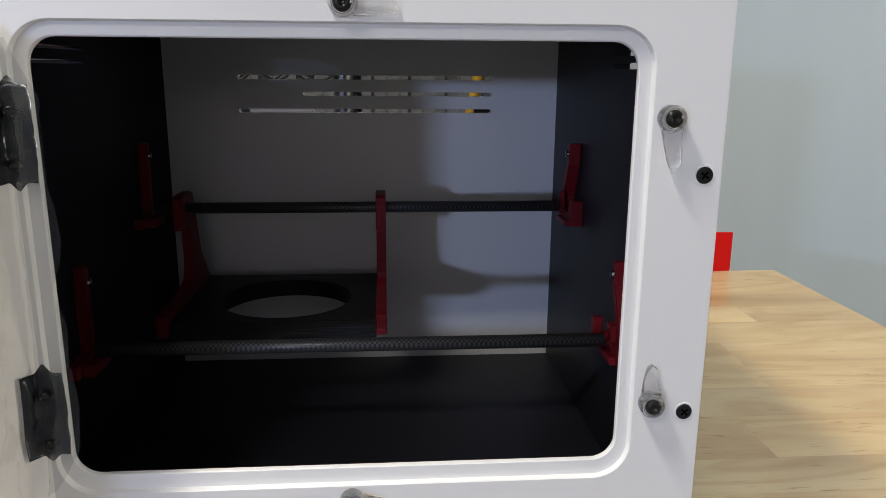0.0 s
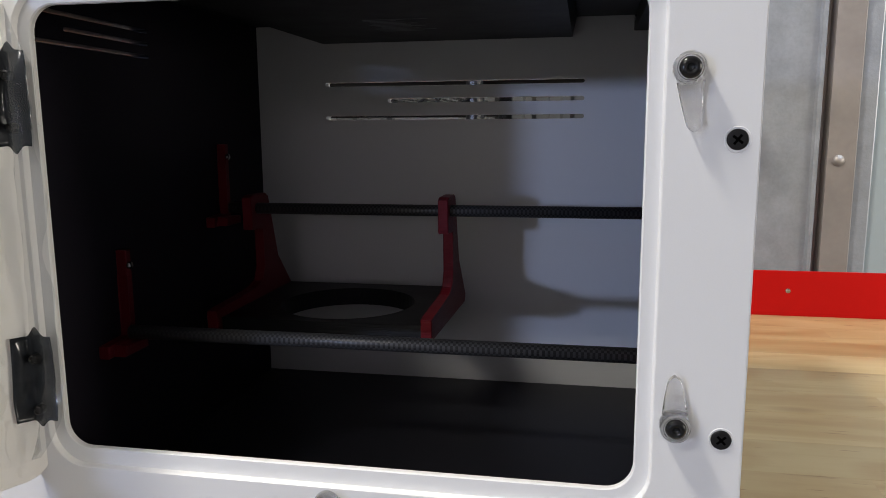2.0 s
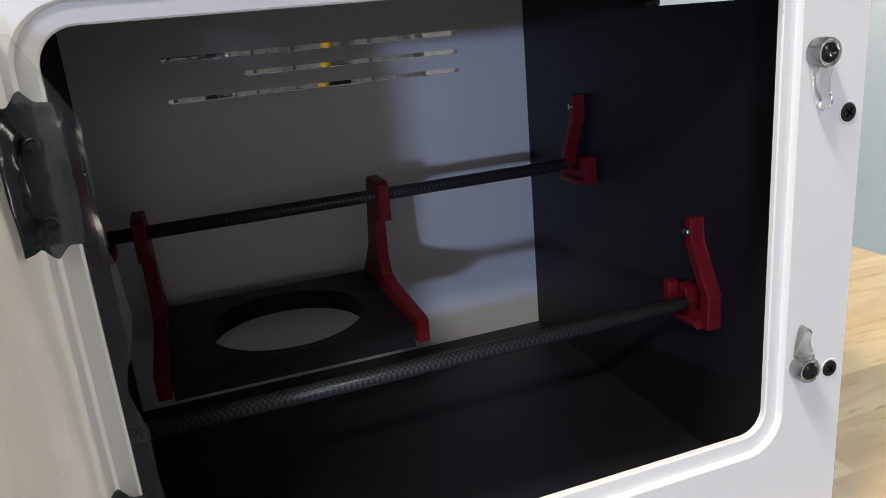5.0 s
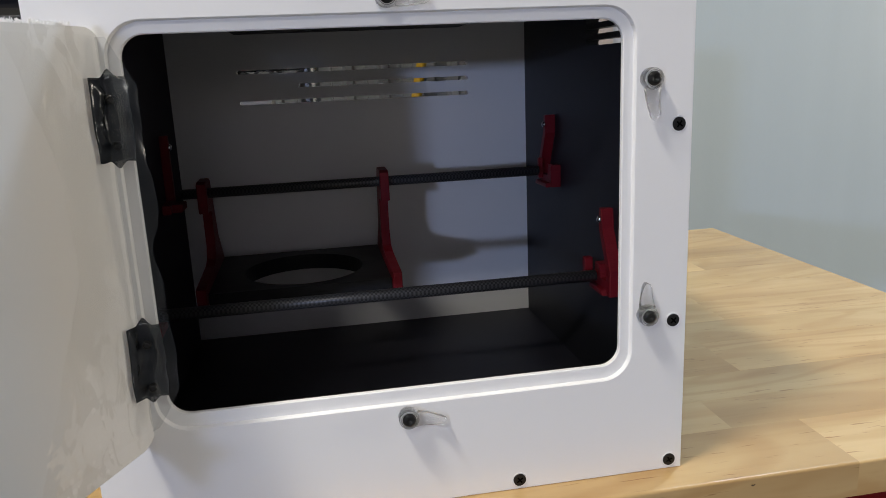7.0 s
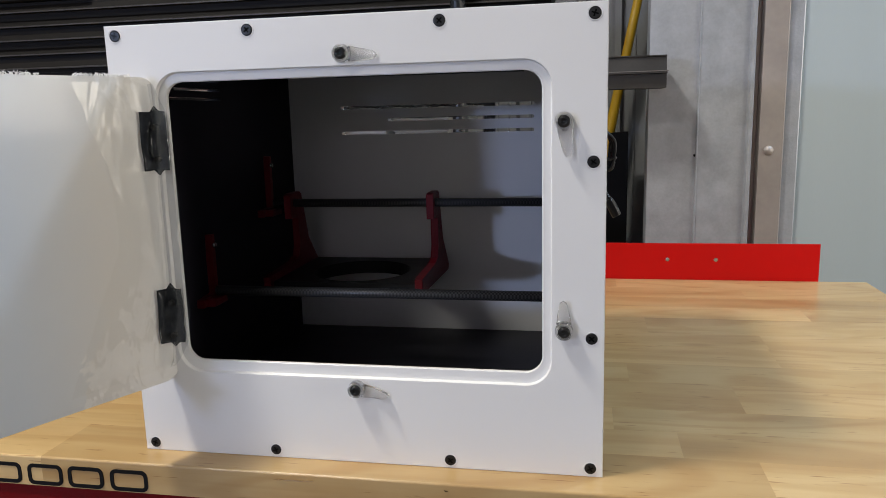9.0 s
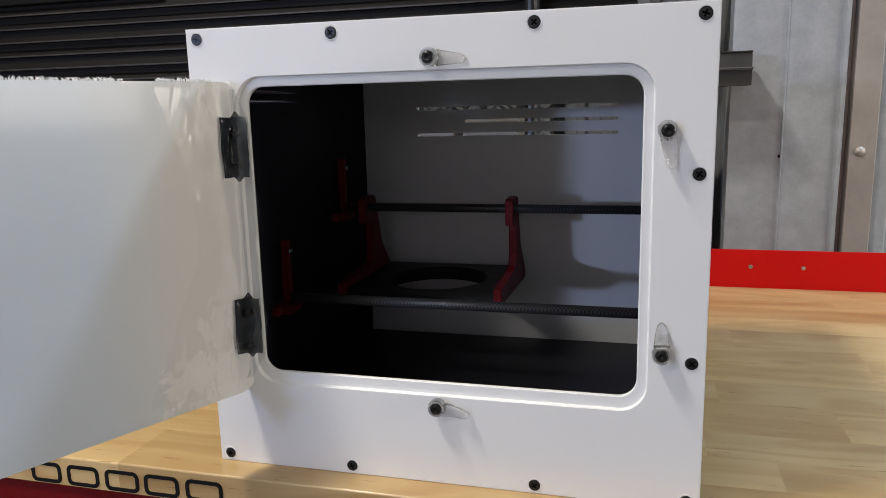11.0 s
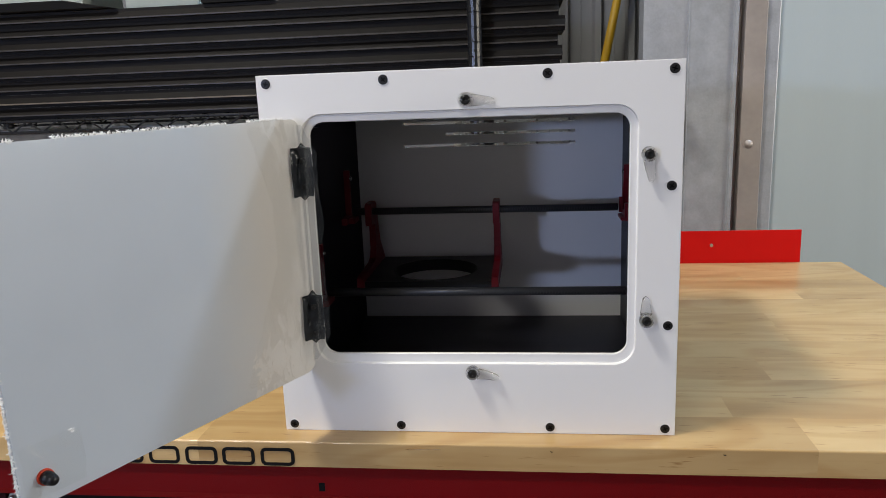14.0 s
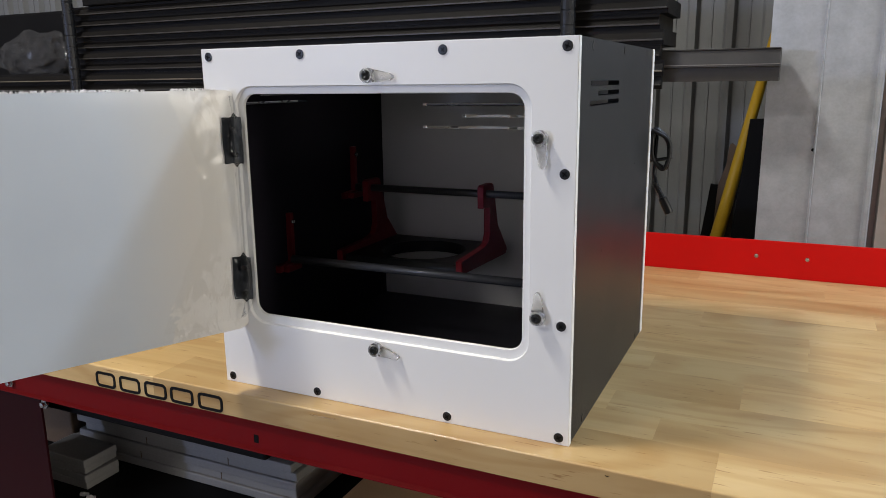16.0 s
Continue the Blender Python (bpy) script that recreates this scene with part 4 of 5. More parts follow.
for y, z in ((0.0865, 0.1106), (0.2225, 0.1711)):
    bm = lathe(bmesh.new(), [(0.0030, -0.153), (0.0042, -0.1528), (0.0042, 0.1528), (0.0030, 0.153)], 28)
    bmesh.ops.rotate(bm, verts=bm.verts, cent=(0, 0, 0), matrix=Euler((0, radians(90), 0)).to_matrix())
    rod = part("carbon_rod", bm, CARBON, smooth=True)
    rod.location = (0, y, z)
    tagged(rod, "woven carbon-fibre rod resting in two red brackets", "rod", "carbon rods")

cr = thing("cradle", pose(-0.060, 0.215, 0.089), "black tray with a round hole, hung by red arms", "cradle")
bm = bmesh.new()
plate(bm, [(-0.0705, -0.058), (0.0705, -0.058), (0.0705, 0.066), (-0.0705, 0.066)], [circle(0.002, -0.001, 0.0495, 48)[::-1]], "z", 0.0, 0.0135)
part("tray", bm, BLACK_PRINT, cr, "black tray with a round hole")
ARM = [(-0.064, 0.0045), (-0.0645, 0.0190), (-0.058, 0.0195), (-0.030, 0.0205), (0.000, 0.0215), (0.012, 0.0250), (0.0175, 0.0360), (0.0170, 0.0660), (-0.0030, 0.0665), (-0.0035, 0.0905),
       (0.001, 0.0925), (0.0235, 0.0925), (0.0280, 0.0900), (0.0420, 0.0400), (0.0745, 0.0060), (0.0700, 0.0)]
for x0 in (0.0708, -0.0785):
    part("arm", extrude(bmesh.new(), ARM, "x", x0, x0 + 0.0075, 0.0006, 1), RED_PRINT, cr, "red printed hanging arm")

# ---------------------------------------------------------------- cord behind the enclosure
cord = thing("power_cord", pose(0.17, 0.3225, 0.24), "black coiled power cord with a barrel plug hanging behind the enclosure", "cord")
bm = bmesh.new()
C = Vector((0.17, 0.3225, 0.24))
loops = [(0.150, 0.3240, 0.205), (0.166, 0.334, 0.238)]
for k in range(21):
    a = 1.9 - k * math.pi / 2
    grow = 1 + 0.10 * math.sin(k * 1.7)
    loops.append((0.1865 + 0.0105 * grow * math.cos(a) - 0.15 * 0.024 * math.sin(a) + 0.0012 * math.sin(k * 2.3), 0.340 + 0.0008 * k + 0.003 * math.cos(a), 0.214 + 0.0235 * grow * math.sin(a)))
loops += [(0.1800, 0.350, 0.190), (0.1825, 0.347, 0.180), (0.1840, 0.345, 0.175)]
tube(bm, [Vector(p) - C for p in smooth_path(loops, 7)], 0.0021, 8)
part("cable", bm, RUBBER, cord, smooth=True)
tie = [Vector((0.1865 + 0.0125 * math.cos(a), 0.349 + 0.010 * math.sin(a), 0.203 + 0.002 * math.cos(a))) - C for a in [2 * math.pi * k / 16 for k in range(17)]]
part("cable_tie", tube(bmesh.new(), tie, 0.0014, 6), RUBBER, cord)
d = (Vector((0.2005, 0.346, 0.1410)) - Vector((0.1825, 0.345, 0.176))).normalized()
p0 = Vector((0.1825, 0.345, 0.176)) - C
bm = bmesh.new()
pts, rad = [], []
for i in range(9):
    for r in (0.0030, 0.0038):
        pts.append(p0 + d * (0.0011 * (2 * i + (r > 0.0035))))
        rad.append(r - 0.00006 * i if i < 8 else 0.0035)
tube(bm, pts, rad, 10)
part("strain_relief", bm, RUBBER, cord)
p1 = p0 + d * 0.019
bm = tube(bmesh.new(), [p1, p1 + d * 0.002, p1 + d * 0.014, p1 + d * 0.0205, p1 + d * 0.021], [0.0040, 0.0052, 0.0054, 0.0053, 0.0046], 16)
part("plug", bm, RUBBER, cord, "black barrel plug", smooth=False)

# ---------------------------------------------------------------- wire shelf with dark extrusions
shelf = thing("wire_shelf", pose(0, 0.74, 0), "black wire shelving unit behind the workbench", "wire shelf")


def post(x, y):
    prof = [(0.0127, -0.87)]
    z = -0.86
    while z < 1.25:
        prof += [(0.0127, z), (0.0119, z + 0.0008), (0.0119, z + 0.002), (0.0127, z + 0.0028)]
        z += 0.0254
    part("post", lathe(bmesh.new(), prof + [(0.0127, 1.3), (0, 1.302)], 16, pose(x, y, 0)), POST, shelf)


for x in (-0.0395, -1.25):
    post(x, 0.0)
for x in (-0.0395, -1.25):
    post(x, 0.40)


def truss(z0, z1, y, xa, xb):
    bm = bmesh.new()
    tube(bm, [(xa, y, z1), (xb, y, z1)], 0.0030, 8)
    tube(bm, [(xa, y, z0), (xb, y, z0)], 0.0030, 8)
    n = int((xb - xa) / 0.031)
    zig = [(xa + (xb - xa) * i / n, y, (z0, z1)[i % 2]) for i in range(n + 1)]
    for p, q in zip(zig, zig[1:]):
        tube(bm, [p, q], 0.0018, 6)
    part("shelf_edge", bm, POST, shelf, "zigzag wire shelf edge")


for z in (0.020, 0.2545, 0.640):
    truss(z, z + 0.021, -0.012, -1.25, -0.04)
    truss(z, z + 0.021, 0.41, -1.25, -0.04)
    bm = bmesh.new()
    for i in range(44):
        x = -1.235 + i * 0.0272
        tube(bm, [(x, -0.012, z + 0.0222), (x, 0.41, z + 0.0222)], 0.0016, 5)
    tagged(part("deck_wire", bm, POST, shelf), kind="stuff")


def lipped(w, h):
    """Section of a dark siding-like extrusion: a stepped face with a projecting lip below."""
    return [(0.016, 0.0), (0.016, 0.0070), (0.0030, 0.0072), (0.0030, 0.0090), (0.0040, 0.0105), (0.0120, 0.0195), (0.0120, h), (w, h), (w, 0.0)]


# pale lips paint the light they catch; only the second row is worn
LIP_HIGHLIGHT = surface("painted_lip_highlight", (0.038, 0.035, 0.032), 0.40, vary=0.3, scale=5)
WORN = surface("bare_edge", (0.12, 0.102, 0.078), 0.4, vary=0.4, scale=5)
ends = (0.116, 0.118, 0.112, 0.116, 0.108, 0.121, 0.110, 0.118)
for i, xe in enumerate(ends):
    z = 0.3010 + (i - 1) * 0.0255 if i else 0.2785
    dy = (0.003, 0.0, 0.004, 0.001, 0.006, 0.002, 0.005, 0.003)[i]
    bm = extrude(bmesh.new(), lipped(0.0265 if i < 3 else 0.16, 0.0252 if i else 0.0222), "x", -1.62 + 0.03 * (i % 3) if i < 2 else -1.30, xe, 0.0)
    ob = part("extrusion", bm, EXTRUSION)
    ob.location = (0, 0.758 + dy, z)
    part("lip", extrude(bmesh.new(), [(0.0, 0.0062), (0.0, 0.0080), (0.0028, 0.0089), (0.0028, 0.0062)], "x", -1.62 + 0.03 * (i % 3) if i < 2 else -1.30, xe), WORN if i == 1 else LIP_HIGHLIGHT, ob, "pale edge strip, highlight and wear put into its colour")
    tagged(ob, "long dark stepped aluminium extrusion stacked on the wire shelf", "extrusion", "stacked extrusions")
bm = extrude(bmesh.new(), [(0.0, 0.0), (0.0, 0.0225), (-0.012, 0.0235), (-0.012, 0.0265), (0.0, 0.0275), (0.004, 0.050), (0.0, 0.0515), (0.0, 0.053), (0.08, 0.053), (0.08, 0.0)], "x", -0.60, 0.297, 0.0)
ob = part("channel_bar", bm, surface("dull_bar_steel", (0.040, 0.038, 0.036), 0.5, vary=0.25, scale=14, grain=160))
ob.location = (0, 0.800, 0.2902)
part("packing", boxed(-0.58, -0.06, 0.004, 0.07, -0.0120, 0.0), DARK, ob)
# light along the bar's lip, painted as a pale strip
part("lip", boxed(-0.05, 0.2985, -0.0128, -0.0118, 0.0262, 0.0276), surface("bar_lip_highlight", (0.16, 0.15, 0.14), 0.4, vary=0.3, scale=9), ob, "pale edge strip, highlight and wear put into its colour")
tagged(ob, "dark flanged metal bar overhanging the end of the wire shelf", "metal bar")
bm = bmesh.new()
extrude(bm, [(-1.22, 0.0), (-0.72, 0.0), (-0.82, 0.018), (-1.22, 0.018)], "y", 0.0, 0.20, 0.002, 1)
ob = part("tapered_panel", bm, DARK)
ob.location = (0, 0.757, 0.4797)
tagged(ob, "black panel with a tapered end lying on the extrusions", "panel")
bm = bmesh.new()
extrude(bm, [(-0.27, 0.0), (-0.13, 0.0), (-0.19, 0.022), (-0.27, 0.022)], "y", 0.0, 0.16, 0.001, 1)
ob = part("tapered_panel", bm, DARK)
ob.location = (-0.28, 0.765, 0.4797)
tagged(ob, "small black panel with a tapered end lying on the extrusions", "panel")
for x0, x1, h, m in ((-0.750, -0.595, 0.110, SAGE), (-1.04, -0.84, 0.060, SAGE)):
    ob = thing("storage_bin", pose(x0, 0.86, 0.4797), "grey-green plastic storage bin resting on the extrusions", "bin", "storage bins")
    part("body", boxed(0, x1 - x0, 0, 0.16, 0, h - 0.0122, 0.003), m, ob)
    part("lid", boxed(-0.004, x1 - x0 + 0.004, -0.004, 0.164, h - 0.012, h + 0.001, 0.002), m, ob)
# dark crate and a crumpled clear bag beyond the left post
tagged(part("shelf_crate", boxed(-1.75, -1.31, 0.845, 1.02, 0.2785, 0.485, 0.006), DARK), "dark plastic crate on the wire shelf", "crate")
bm = bmesh.new()
bmesh.ops.create_icosphere(bm, subdivisions=4, radius=1.0)
for v in bm.verts:
    k = 1 + 0.30 * noise.noise(v.co * 2.1) + 0.16 * abs(noise.noise(v.co * 5.3)) + 0.05 * noise.noise(v.co * 13)
    v.co = Vector((v.co.x * 0.13 * k, v.co.y * 0.030 * k, max(-0.045, v.co.z * 0.058 * k)))
ob = part("plastic_bag", bm, BAG)
ob.location = (-1.45, 0.798, 0.3720)
tagged(ob, "crumpled clear plastic bag lying on the extrusions before a dark crate", "bag")
# long grey roll under the shelf
ROLL = surface("grey_roll", (0.07, 0.07, 0.075), 0.5, vary=0.15, scale=9)
roll = thing("sheet_roll", pose(-0.86, 0.80, 0.2255, 0, 90, 0), "long dark grey roll of sheet on stacked prints under the shelf", "roll")
part("wrap", lathe(bmesh.new(), [(0.0150, -0.46), (0.027, -0.46), (0.028, -0.458), (0.028, 0.458), (0.027, 0.46), (0.0150, 0.46), (0.0150, -0.46)], 28), ROLL, roll, smooth=True)
part("core", lathe(bmesh.new(), [(0.0125, -0.465), (0.0148, -0.465), (0.0148, 0.465), (0.0125, 0.465), (0.0125, -0.465)], 20), CARD, roll, "brown card core")
for z in (-0.24, 0.13, 0.36):
    part("band", lathe(bmesh.new(), [(0.0281, z), (0.0285, z + 0.0005), (0.0285, z + 0.011), (0.0281, z + 0.0115)], 28), DARK, roll, "dark strap round the roll")

PALE_BOX = surface("pale_box_card", (0.52, 0.52, 0.50), 0.6, vary=0.12, scale=9, tone=0.25)
for x0, w, h in ((-1.22, 0.17, 0.205), (-1.03, 0.13, 0.200), (-0.885, 0.19, 0.207), (-0.675, 0.12, 0.203), (-0.535, 0.16, 0.206), (-0.355, 0.12, 0.198), (-0.215, 0.11, 0.204)):
    ob = thing("storage_box", pose(x0, 0.985, 0.0440), "pale card storage box at the back of the lower wire shelf", "box", "storage boxes")
    part("body", boxed(0, w, 0, 0.14, 0, h - 0.026, 0.002), PALE_BOX, ob)
    part("lid", boxed(-0.003, w + 0.003, -0.003, 0.143, h - 0.0258, h, 0.002), PALE_BOX, ob)

# ---------------------------------------------------------------- behind: pole, boards
bm = tube(bmesh.new(), [(0.014, 1.47, -0.87), (0.168, 1.47, -0.10), (0.228, 1.47, 0.20), (0.268, 1.47, 0.40), (0.320, 1.47, 0.66)], [0.0180, 0.0170, 0.0135, 0.0115, 0.0105], 14)
tagged(part("yellow_pole", bm, YELLOW, smooth=True), "yellow plastic pole leaning behind the workbench", "pole")
for pts, m, y, lab in (([(0.14, -0.87), (0.272, -0.87), (0.272, 0.200), (0.228, 0.198), (0.203, -0.10)], DARK, 1.42, "black board leaning against the column"),
                       ([(0.08, -0.87), (0.19, -0.87), (0.201, 0.083), (0.204, 0.118), (0.187, 0.133), (0.181, 0.130), (0.176, 0.075), (0.159, 0.026), (0.153, -0.10)], BROWN, 1.492, "worn brown board leaning behind the pole"),
                       ([(0.00, -0.87), (0.13, -0.87), (0.159, 0.022), (0.139, 0.024), (0.1245, -0.097)], DARK, 1.511, "short black board leaning against the wall")):
    bm = extrude(bmesh.new(), pts, "y", y, y + 0.015, 0.001, 1)
    tagged(part("leaning_board", bm, m), lab, "board", "leaning boards")

# ---------------------------------------------------------------- on the bench: drill, carton, prints
drill = thing("cordless_drill", pose(-0.789, 0.455, 0.0, 0, 0, 93), "yellow and black cordless drill standing on its battery", "drill")
bm = bmesh.new()
box(bm, -0.066, 0.066, -0.042, 0.042, 0.0, 0.026, 0.006)
part("battery", bm, DRILL_BLACK, drill, "black battery pack")
bm = bmesh.new()
extrude(bm, [(-0.066, 0.027), (0.070, 0.027), (0.064, 0.044), (0.030, 0.056), (-0.030, 0.060), (-0.060, 0.050)], "y", -0.040, 0.040, 0.006, 2)
part("foot", bm, DRILL_BLACK, drill)
bm = extrude(bmesh.new(), [(-0.045, 0.031), (0.036, 0.0280), (0.038, 0.032), (0.000, 0.038), (-0.040, 0.041)], "y", -0.0425, -0.0385, 0.001, 1)
part("foot_stripe", bm, DRILL_YELLOW, drill, "yellow battery stripe")
for y in (-0.030, 0.026):
    part("clip", boxed(-0.0685, -0.0655, y - 0.009, y + 0.009, 0.006, 0.020, 0.001), DRILL_BLACK, drill)
part("release_button", boxed(-0.071, -0.058, -0.034, 0.034, 0.0300, 0.0470, 0.004), DRILL_YELLOW, drill, "yellow battery release button")
part("side_rib", boxed(-0.030, 0.052, -0.0428, -0.0415, 0.010, 0.016, 0.0005), INK, drill)
bm = tube(bmesh.new(), smooth_path([(-0.006, 0, 0.050), (-0.008, 0, 0.075), (-0.016, 0, 0.105), (-0.020, 0, 0.135), (-0.018, 0, 0.165), (-0.012, 0, 0.190)], 5), 0.023, 18)
part("handle", bm, DRILL_BLACK, drill, "black rubber grip", smooth=True)
for off in (0.009, -0.009):
    bm = tube(bmesh.new(), smooth_path([(-0.007 + off, -0.0205, 0.062), (-0.008 + off, -0.0208, 0.080), (-0.016 + off, -0.0208, 0.105), (-0.015 + off * 1.3, -0.0195, 0.125), (-0.019 + off, -0.0208, 0.150), (-0.016 + off, -0.0205, 0.175)], 5), 0.0025, 6)
    part("grip_line", bm, DRILL_YELLOW, drill)
M = pose(0, 0, 0.217, 0, 90, 0)
bm = lathe(bmesh.new(), [(0.0, -0.080), (0.022, -0.079), (0.029, -0.070), (0.0305, -0.040), (0.0305, -0.022), (0.0, -0.022)], 24, M)
part("motor_cap", bm, DRILL_BLACK, drill, "black motor end cap", smooth=True)
bm = lathe(bmesh.new(), [(0.0, -0.0225), (0.032, -0.0225), (0.033, -0.016), (0.033, 0.018), (0.029, 0.026), (0.024, 0.030)], 24, M)
part("housing", bm, DRILL_YELLOW, drill, "yellow gear housing", smooth=True)
bm = extrude(bmesh.new(), [(-0.020, 0.240), (0.022, 0.240), (0.027, 0.200), (0.016, 0.168), (0.002, 0.164), (-0.014, 0.186)], "y", -0.0315, 0.0315, 0.004, 2)
part("front_block", bm, DRILL_YELLOW, drill)
for z in (0.238, 0.196):
    part("band", boxed(-0.070, -0.024, -0.0318, 0.0318, z - 0.003, z + 0.006, 0.002), DRILL_YELLOW, drill)
part("top_band", boxed(-0.076, 0.010, -0.012, 0.012, 0.243, 0.2505, 0.003), DRILL_YELLOW, drill)
bm = boxed(-0.040, 0.010, -0.028, 0.028, 0.180, 0.192, 0.004)
part("collar_block", bm, DRILL_YELLOW, drill)
bm = lathe(bmesh.new(), [(0.0245, 0.026), (0.0280, 0.030), (0.0280, 0.046), (0.0245, 0.049), (0.0240, 0.056), (0.0205, 0.058), (0.0190, 0.080), (0.0110, 0.092), (0.006, 0.092), (0.006, 0.08), (0, 0.08)], 20, M)
part("chuck", bm, DRILL_BLACK, drill, "black keyless chuck", smooth=False)
for i in range(4):
    part("label_bar", boxed(-0.012, 0.016 - 0.003 * i, -0.0336, -0.0312, 0.226 - i * 0.0075, 0.2295 - i * 0.0075, 0.0004), BROWN, drill)
for x, z, w in ((0.006, 0.176, 0.010), (-0.060, 0.214, 0.026)):
    part("vent", boxed(x, x + w, -0.0340, -0.0300, z, z + 0.006, 0.001), DRILL_BLACK, drill)
bm = tube(bmesh.new(), smooth_path([(-0.052, -0.0405, 0.052), (-0.020, -0.0395, 0.058), (0.020, -0.0395, 0.053), (0.060, -0.0400, 0.036)], 5), 0.0018, 6)
part("foot_line", bm, DRILL_YELLOW, drill)
bm = boxed(-0.004, 0.010, -0.008, 0.008, 0.160, 0.184, 0.003)
part("trigger", bm, DRILL_BLACK, drill)
for i in range(4):
    bm = boxed(-0.036, -0.036 + (0.034, 0.026, 0.030, 0.02)[i], -0.0340, -0.0333, 0.2235 - i * 0.0042, 0.2250 - i * 0.0042)
    part("label_bar", bm, DRILL_YELLOW, drill)

for z0, z1, x0, x1 in ((0.226, 0.236, -0.066, -0.034), (0.206, 0.222, -0.068, -0.026), (0.190, 0.199, -0.064, -0.034)):
    bm = bmesh.new()
    plate(bm, rounded(x0, x1, z0, z1, 0.004, 4), [rounded(x0 + 0.0022, x1 - 0.0022, z0 + 0.0022, z1 - 0.0022, 0.0022, 4)[::-1]], "y", -0.0326, -0.0290)
    part("badge_ring", bm, DRILL_YELLOW, drill, "yellow outline on the motor end")
for ctrl in ([(-0.028, -0.0170, 0.120), (-0.016, -0.0232, 0.119), (0.004, -0.0170, 0.121)], [(-0.024, -0.0170, 0.108), (-0.014, -0.0232, 0.109), (0.002, -0.0190, 0.101), (0.010, -0.0150, 0.070)]):
    part("grip_line", tube(bmesh.new(), smooth_path(ctrl, 5), 0.0022, 6), DRILL_YELLOW, drill)
other = copy_thing(drill, pose(-0.905, 0.560, 0.0, 0, 0, 118))
tagged(other, "yellow and black cordless drill standing behind another", "drill")

cb = thing("carton", pose(-0.777, 0.540, 0.0), "opened white-printed cardboard carton, sheared to fit the camera's view, with a raised kraft flap", "carton")
# corners and flaps shaped to fit the camera's view
FL, FR, BL = Vector((0, 0, 0)), Vector((0.165, -0.020, 0)), Vector((-0.062, 0.080, 0))
BR, UP, T = FR + BL, Vector((0, 0, 0.122)), 0.003


def sheet(name, mat, corners, label=""):
    """A card panel of even thickness from its four corners."""
    bm = bmesh.new()
    n = (corners[1] - corners[0]).cross(corners[3] - corners[0]).normalized() * (T / 2)
    lo, hi = [bm.verts.new(c - n) for c in corners], [bm.verts.new(c + n) for c in corners]
    bm.faces.new(lo)
    bm.faces.new(hi[::-1])
    for k in range(4):
        bm.faces.new((lo[k], hi[k], hi[(k + 1) % 4], lo[(k + 1) % 4]))
    return part(name, bm, mat, cb, label)


for nm, a, b in (("front_side", FL, FR), ("end_side", FL, BL), ("end_side", FR, BR), ("rear_side", BL, BR)):
    step = (b - a).normalized() * 0.0025
    sheet(nm, CARD_WHITE, [a + step, b - step, b - step + UP, a + step + UP])
sheet("base", CARD, [FL + Vector((0.004, 0.004, 0.003)), FR + Vector((-0.006, 0.004, 0.003)), BR + Vector((-0.004, -0.004, 0.003)), BL + Vector((0.006, -0.004, 0.003))])
BACK = BR - BL
A0 = BL + BACK * 0.50 + UP
sheet("raised_flap", CARD, [A0, BL + BACK * 1.05 + UP, BL + BACK * 1.12 + UP + Vector((0, 0.040, 0.118)), A0 + Vector((0.030, 0.036, 0.120))], "plain kraft inside of the raised flap")
TOP = A0 + Vector((0.030, 0.034, 0.1225))
# darker than the kraft flap: downward-facing shade put into the colour
sheet("tuck_flap", BROWN, [TOP, TOP + BACK * 0.6, TOP + BACK * 0.6 + Vector((0, -0.016, 0.008)), TOP + Vector((0.001, -0.016, 0.008))], "folded lip of the flap, underside shade put into its brown")
sheet("side_flap", CARD, [BL + UP, FL + UP, FL + UP + Vector((0.026, 0.060, 0.014)), BL + UP + Vector((-0.034, 0.018, 0.008))], "kraft side flap folded out")
ALONG = (FR - FL).normalized()
OUT = Vector((ALONG.y, -ALONG.x, 0))


def print_on(name, mat, u0, u1, z0, z1, lift, label=""):
    a, b = FL + ALONG * u0 + OUT * (0.0016 + lift), FL + ALONG * u1 + OUT * (0.0016 + lift)
    bm = bmesh.new()
    v = [bm.verts.new(q + Vector((0, 0, z)) + OUT * d) for d in (0, 0.0004) for q, z in ((a, z0), (b, z0), (b, z1), (a, z1))]
    for f in ((0, 1, 2, 3), (7, 6, 5, 4), (0, 4, 5, 1), (1, 5, 6, 2), (2, 6, 7, 3), (3, 7, 4, 0)):
        bm.faces.new([v[k] for k in f])
    part(name, bm, mat, cb, label)


print_on("printed_label", PAPER, 0.004, 0.082, 0.010, 0.058, 0.0, "pale printed shipping label")
for k in range(5):
    print_on("print_bar", PRINT_GREY, 0.012, 0.070 - 0.008 * (k % 3), 0.046 - k * 0.008, 0.0485 - k * 0.008, 0.0005)
for k in range(4):
    print_on("print_bar", PRINT_GREY, 0.035, 0.105 - 0.01 * k, 0.104 - k * 0.009, 0.1065 - k * 0.009, 0.0)
print_on("tape", FRINGE, 0.030, 0.085, 0.100, 0.1215, 0.0006, "strip of shiny clear tape")

rnd = random.Random(21)
stack_at = [(-1.10, 0.82, 0.15), (-0.985, 0.83, 0.175), (-0.875, 0.81, 0.205), (-0.73, 0.82, 0.19), (-0.60, 0.83, 0.20), (-0.47, 0.82, 0.18)]
